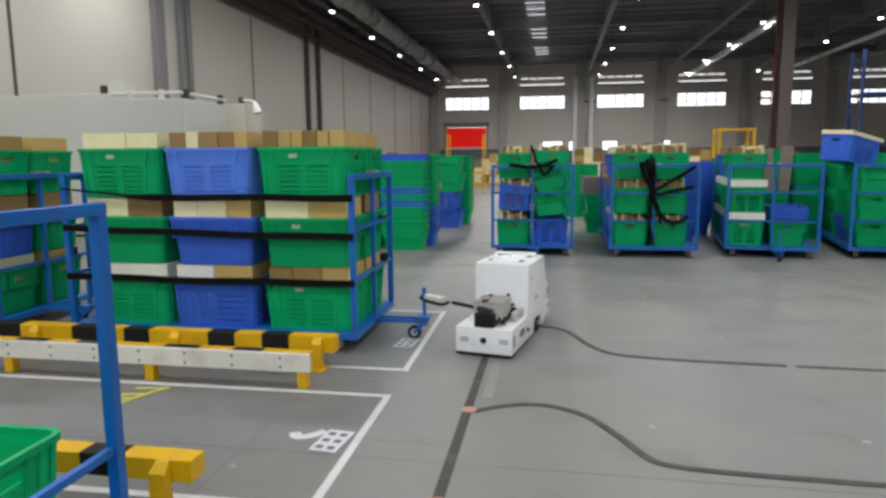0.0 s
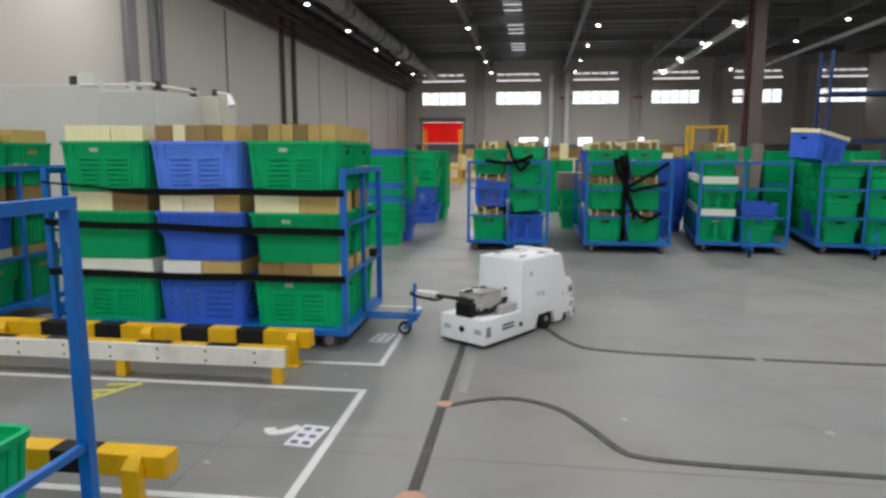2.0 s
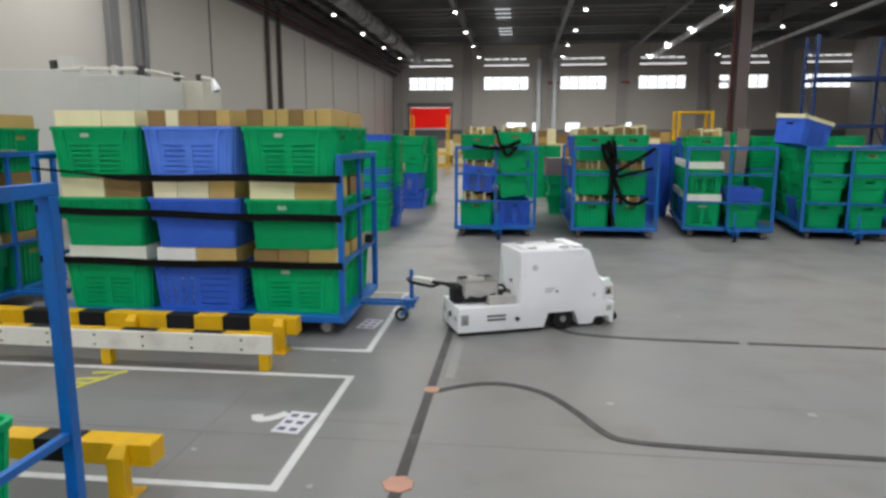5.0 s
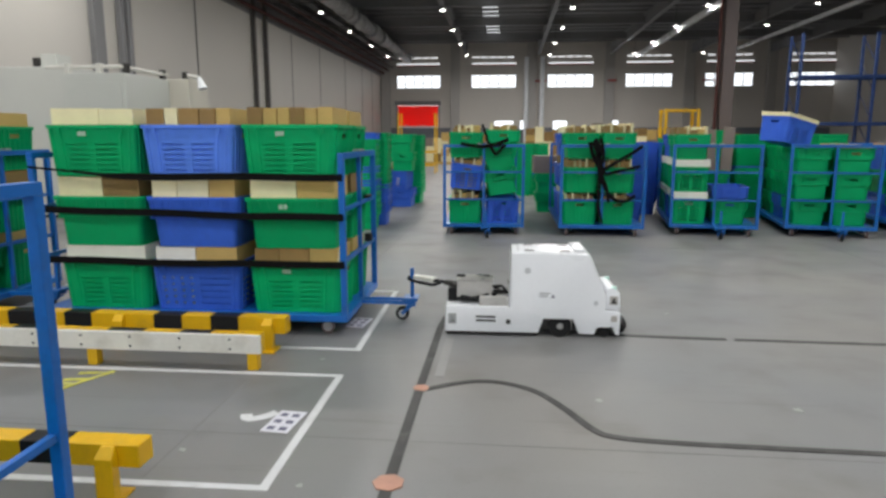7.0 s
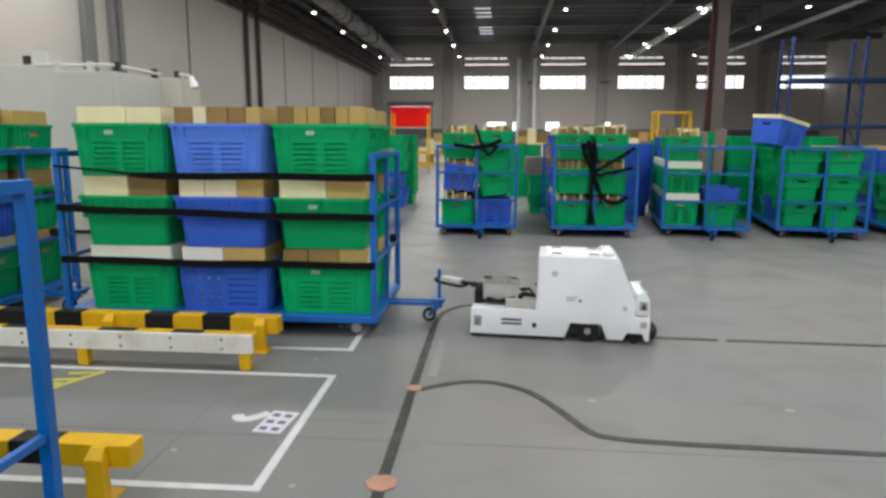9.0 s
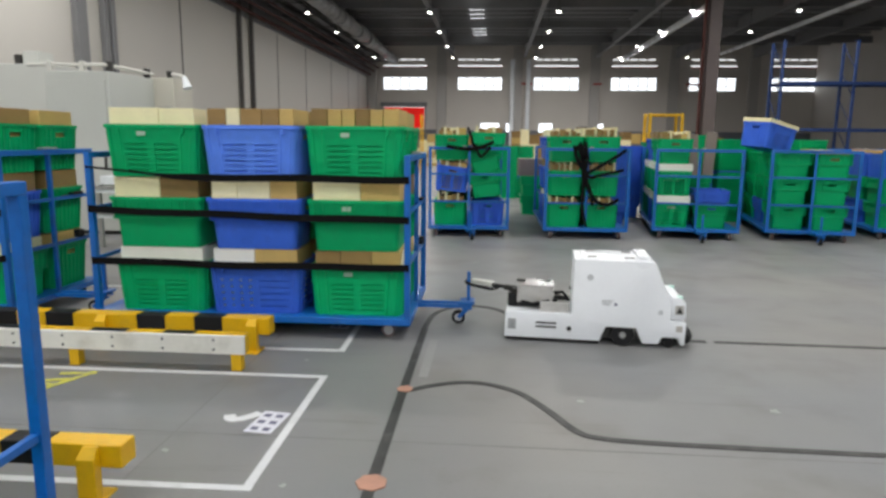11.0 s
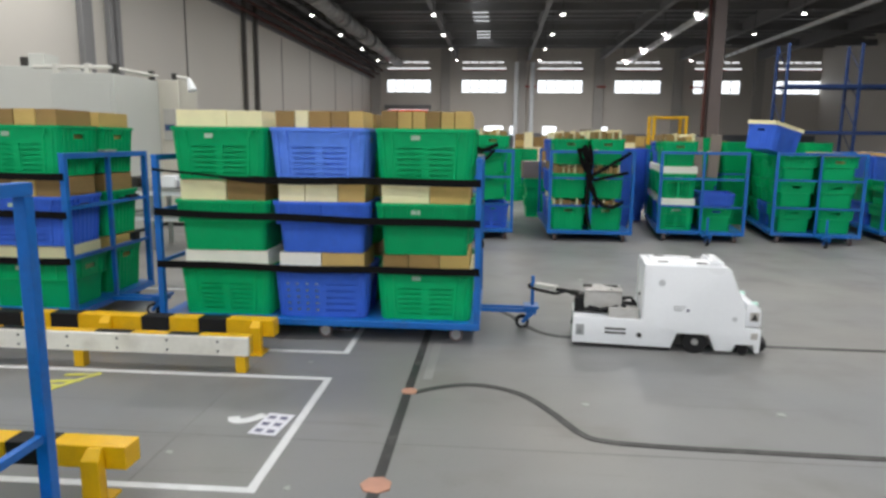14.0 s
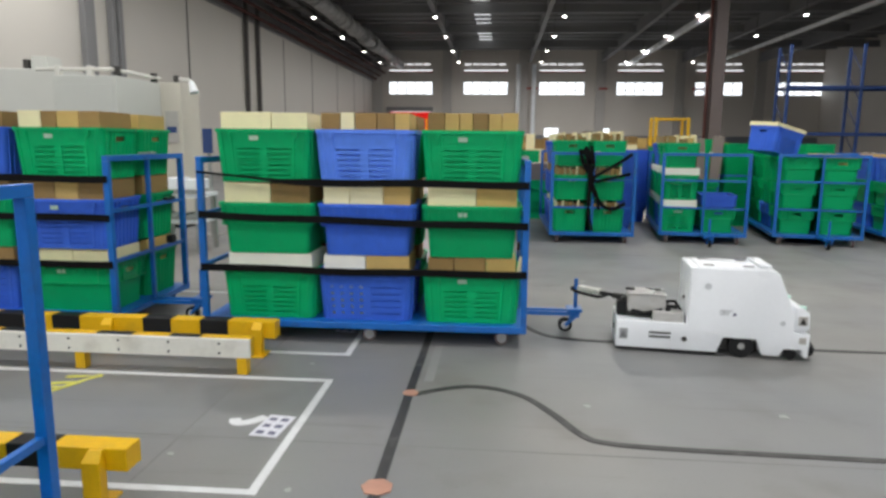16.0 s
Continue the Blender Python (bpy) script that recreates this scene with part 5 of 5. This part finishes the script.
# ---- the far background ----
def yellow_frame(x, y, w, h, label, bars=(0.1, 0.5, 0.96), r=0.05):
    f = base("yellow_frame", label, "steel frame", pose(x, y, 0), "yellow frames")
    for sx in (-w / 2, w / 2):
        for sy in (0, 0.8):
            part("upright", slab(B(), sx - r, sx + r, sy - r, sy + r, 0, h, bevel=0.008), YELLOW, f)
    for z in [h * k for k in bars]:
        for sy in (0, 0.8):
            part("crossbar", slab(B(), -w / 2 + 0.051, w / 2 - 0.051, sy - 0.04, sy + 0.04, z, z + 0.08, bevel=0.006), YELLOW, f)
        part("shelf", slab(B(), -w / 2 + 0.051, w / 2 - 0.051, 0.041, 0.759, z + 0.02, z + 0.05), TAN_CARD, f, "tan shelf board")
    return f


yellow_frame(-3.75, 27.0, 1.5, 2.45, "slim yellow steel frame rack standing far back", (0.12, 0.34), 0.024)
yellow_frame(-7.2, 21.0, 0.7, 1.75, "yellow steel frame rack standing far back")
yellow_frame(6.0, 24.0, 1.1, 2.45, "yellow steel frame rack standing far back")


def pallet_rack(x, y):
    r = base("pallet_rack", "blue pallet racking with stored blue crates, standing far back", "pallet rack", pose(x, y, 0), "pallet racks")
    for sx in (0, 2.6, 5.2):
        for sy in (0, 1.0):
            part("upright", slab(B(), sx - 0.05, sx + 0.05, sy - 0.04, sy + 0.04, 0, 5.2), BLUE_DARK, r)
        brace = B()
        for k in range(5):
            z = 0.2 + k
            rod(brace, (sx, 0.05, z), (sx, 0.95, z + 0.9), 0.02, 5)
        part("brace", brace, BLUE_DARK, r)
    for sx in (0, 2.6):
        for z in (1.9, 3.6):
            for sy in (0, 1.0):
                part("beam", slab(B(), sx + 0.051, sx + 2.549, sy - 0.03, sy + 0.03, z, z + 0.12), BLUE_DARK, r)
            part("shelf", slab(B(), sx + 0.06, sx + 2.54, 0.04, 0.96, z + 0.08, z + 0.11), GREY_BOX, r)
    return r


BLUE_DARK = material("dark_blue_rack_paint", (0.02, 0.05, 0.17), 0.5, vary=0.1)
pallet_rack(10.6, 26.0)
pallet_rack(16.6, 26.0)


def background_loads():
    """Rows of cartons and crates far back between the carts and the far wall."""
    rng = random.Random(11)
    for x, y, n, h in ((-6.5, 30, 3, 1.5), (-9.5, 33, 4, 1.6), (-1.0, 24, 3, 1.5), (1.6, 22, 3, 1.5), (4.2, 27, 3, 1.4), (7.6, 29, 4, 1.5), (11.5, 20, 4, 1.2), (2.5, 34, 5, 1.6), (6.0, 36, 5, 1.7), (-4.5, 36, 4, 1.5), (0.8, 31.5, 5, 1.75), (3.4, 31.0, 5, 1.95), (5.9, 31.3, 5, 1.75), (8.6, 32.0, 5, 1.7)):
        p = base("loaded_pallet", "pallet stacked with brown cartons, far back in the hall", "loaded pallet", pose(x, y, 0), "far pallets")
        part("pallet", slab(B(), -0.1, n * 0.42 + 0.1, 0, 1.0, 0.0, 0.14), TAN_CARD, p)
        for k in range(n):
            z = 0.1405
            while z < h - 0.15:
                dz = rng.choice((0.3, 0.38, 0.45))
                part("carton", slab(B(), k * 0.42, k * 0.42 + 0.41, 0.02 + rng.random() * 0.05, 0.95, z, z + dz - 0.002, bevel=0.006), rng.choice((TAN_CARD, BROWN_CARD, BROWN_CARD, GREY_CARD, CREAM_CARD)), p)
                z += dz


background_loads()


# ---- white machines along the side wall ----
def machines():
    a = base("machine_enclosure", "off-white machine enclosure with a white rail along its top", "machine", pose(-5.67, 9.5, 0), "machines")
    part("cabinet", slab(B(), -0.99, 0.0, 0, 1.29, 0.06, 2.43, bevel=0.012), MACHINE, a)
    part("plinth", slab(B(), -0.95, -0.04, 0.05, 1.27, 0, 0.0595), DARK_METAL, a)
    part("door_panel", slab(B(), -0.94, -0.06, -0.012, -0.0005, 0.2, 2.3, bevel=0.004), MACHINE, a)
    part("door_handle", slab(B(), -0.14, -0.11, -0.04, -0.0125, 1.0, 1.2, bevel=0.004), DARK_METAL, a)
    part("top_rail", rod(B(), (-1.3, 0.1, 2.53), (-0.1, 0.1, 2.53), 0.028, 8), RAIL_PAINT, a, "white top rail", smooth=True)
    part("top_rail", rod(B(), (-0.1, 0.1, 2.53), (0.0, 1.28, 2.50), 0.028, 8), RAIL_PAINT, a, "white top rail", smooth=True)
    for x, y in ((-0.95, 0.1), (-0.45, 0.1), (-0.06, 0.15), (-0.03, 1.15)):
        part("rail_bracket", slab(B(), x - 0.04, x + 0.04, y - 0.04, y + 0.04, 2.4305, 2.58, bevel=0.008), DARK_METAL if y != 0.1 else RAIL_PAINT, a)
    c = base("machine_enclosure", "off-white machine enclosure with a control screen", "machine", pose(-5.33, 10.80, 0), "machines")
    part("cabinet", slab(B(), -1.6, 0.0, 0, 0.68, 0.06, 2.45, bevel=0.012), CREAM_PAINT, c)
    part("plinth", slab(B(), -1.55, -0.04, 0.05, 0.66, 0, 0.0595), DARK_METAL, c)
    part("control_panel", slab(B(), -0.27, -0.06, -0.035, -0.0005, 1.45, 1.98, bevel=0.008), GREY_BOX, c, "grey control panel")
    part("screen", slab(B(), -0.25, -0.08, -0.0405, -0.0355, 1.62, 1.72), BLUE_DARK, c, "dark screen")
    part("top_rail", rod(B(), (-0.1, 0.05, 2.52), (0.16, 0.06, 2.47), 0.03, 8), RAIL_PAINT, c, "white top rail", smooth=True)
    part("rail_bracket", slab(B(), -0.12, -0.04, 0.01, 0.09, 2.4505, 2.56, bevel=0.008), DARK_METAL, c)
    part("spot_lamp", rod(B(), (0.16, 0.06, 2.47), (0.23, 0.02, 2.28), 0.035, 10, 0.075), WHITE, c, "white spot lamp", smooth=True)
    d = base("machine_enclosure", "tall off-white machine enclosure further back", "machine", pose(-7.9, 11.4, 0), "machines")
    part("cabinet", slab(B(), -3.0, 0.0, 0, 2.2, 0.06, 2.74, bevel=0.015), MACHINE, d)
    part("plinth", slab(B(), -2.95, -0.04, 0.05, 2.15, 0, 0.0595), DARK_METAL, d)
    part("roof_unit", slab(B(), -0.62, -0.3, 0.2, 0.6, 2.7405, 2.98, bevel=0.015), MACHINE, d, "small off-white roof unit")
    part("roof_unit", slab(B(), -0.78, -0.66, 0.2, 0.5, 2.7405, 2.92, bevel=0.01), DARK_METAL, d, "dark roof bracket")
    b = base("conveyor_bench", "white conveyor bench with dark rollers beside the machines", "conveyor", pose(-5.3, 8.35, 0), "machines")
    for z in (0.40, 0.74):
        part("shelf", slab(B(), 0, 1.35, 0, 0.6, z, z + 0.055, bevel=0.008), WHITE, b)
        part("side_rail", slab(B(), 0, 1.35, -0.03, -0.001, z + 0.06, z + 0.10, bevel=0.004), GREY_METAL, b)
        for k in range(16):
            part("roller", rod(B(), (0.05 + 0.083 * k, 0.03, z + 0.085), (0.05 + 0.083 * k, 0.57, z + 0.085), 0.022, 8), GREY_METAL if k % 4 else DARK_METAL, b, smooth=True)
    for x in (0.04, 0.68, 1.31):
        for y in (0.04, 0.56):
            part("leg", slab(B(), x - 0.025, x + 0.025, y - 0.025, y + 0.025, 0, 0.3995), GREY_METAL, b)
            part("leg", slab(B(), x - 0.025, x + 0.025, y - 0.025, y + 0.025, 0.4555, 0.7395), GREY_METAL, b)
    rng = random.Random(5)
    for k in range(5):
        x = 0.06 + 0.26 * k
        part("tray", slab(B(), x, x + 0.2, 0.05, 0.45, 0.848, 0.848 + rng.uniform(0.05, 0.16), bevel=0.01), (WHITE, DARK_METAL, GREY_BOX, WHITE, WHITE)[k], b)
    n = base("notice_panel", "dark teal notice panel on a grey post by the machines", "notice panel", pose(-4.54, 10.0, 0))
    part("post", slab(B(), -0.025, 0.025, 0.021, 0.06, 0, 1.6), GREY_METAL, n)
    part("panel", slab(B(), -0.075, 0.075, -0.02, 0.02, 1.30, 1.68, bevel=0.006), BLUE_DARK, n)
    part("foot", slab(B(), -0.15, 0.15, -0.1, 0.2, -0.0, 0.02, bevel=0.004), GREY_METAL, n)


machines()

# a parked cart close by, seen only by its far corner
NEAR_CART, _ = cart(pose(-2.86, 1.48, 0, 0, 0, 0), "blue steel cage cart with green crates beside the striped rail", height=1.35, rails=(0.44,), hitch=0)
for k, z in enumerate((0.1655,)):
    for x in (-0.3, 0.5):
        crate(pose(-2.86 + x + 0.29, 1.72, z, 0, 0, 1), "g", "slotted", "on the cart beside the striped rail", "crates on the near cart")


# ---- what moves ----
def motions():
    def cart_at(t, back=0.0):
        x, y = between(CART_ROWS, t)
        return cart_pose(x, y, back)

    times = [r[0] for r in CART_ROWS]
    for c, riders, back in ((CART_1, RIDERS_1, 0.0), (CART_2, RIDERS_2, SECOND_BACK)):
        rows = [(t, cart_at(t, back)) for t in times]
        walk(c, rows)
        for ob, place in riders:
            walk(ob, [(t, m @ place) for t, m in rows])
    # casters roll with the way travelled
    fine = [k * 0.25 for k in range(65)]
    for wheels in (WHEELS_1, WHEELS_2):
        for w in wheels:
            at = w.location.copy()
            walk(w, [(t, Matrix.Translation(at) @ pose(0, 0, 0, 0, math.degrees((between(CART_ROWS, t)[0] - CART_ROWS[0][1]) / 0.052), 0)) for t in fine])

    def agv_at(t):
        x, y, a = between(AGV_ROWS, t)
        return pose(x, y, 0, 0, 0, a)

    walk(AGV, [(r[0], pose(r[1], r[2], 0, 0, 0, r[3])) for r in AGV_ROWS])
    arm_at = TOW_ARM.location.copy()
    rows, slides = [], []
    for t in [k * 0.5 for k in range(33)]:
        hook = cart_at(t) @ Vector((TOWED_LENGTH / 2 + 0.415, -0.035, 0.40))
        local = agv_at(t).inverted() @ hook - arm_at
        rows.append((t, Matrix.Translation(arm_at) @ pose(0, 0, 0, 0, 0, math.degrees(math.atan2(-local.y, -local.x)))))
        slides.append((t, pose(-math.hypot(local.x, local.y), 0, 0)))
    walk(TOW_ARM, rows)
    walk(TOW_SLEEVE, slides)
    for w in DRIVE_WHEELS:
        at = w.location.copy()
        turned, last, rows = 0.0, agv_at(0) @ at, []
        for t in fine:
            here = agv_at(t) @ at
            turned += (here - last).dot(agv_at(t).to_3x3() @ Vector((1, 0, 0))) / 0.085
            last = here
            rows.append((t, Matrix.Translation(at) @ pose(0, 0, 0, 0, math.degrees(turned), 0)))
        walk(w, rows)


motions()
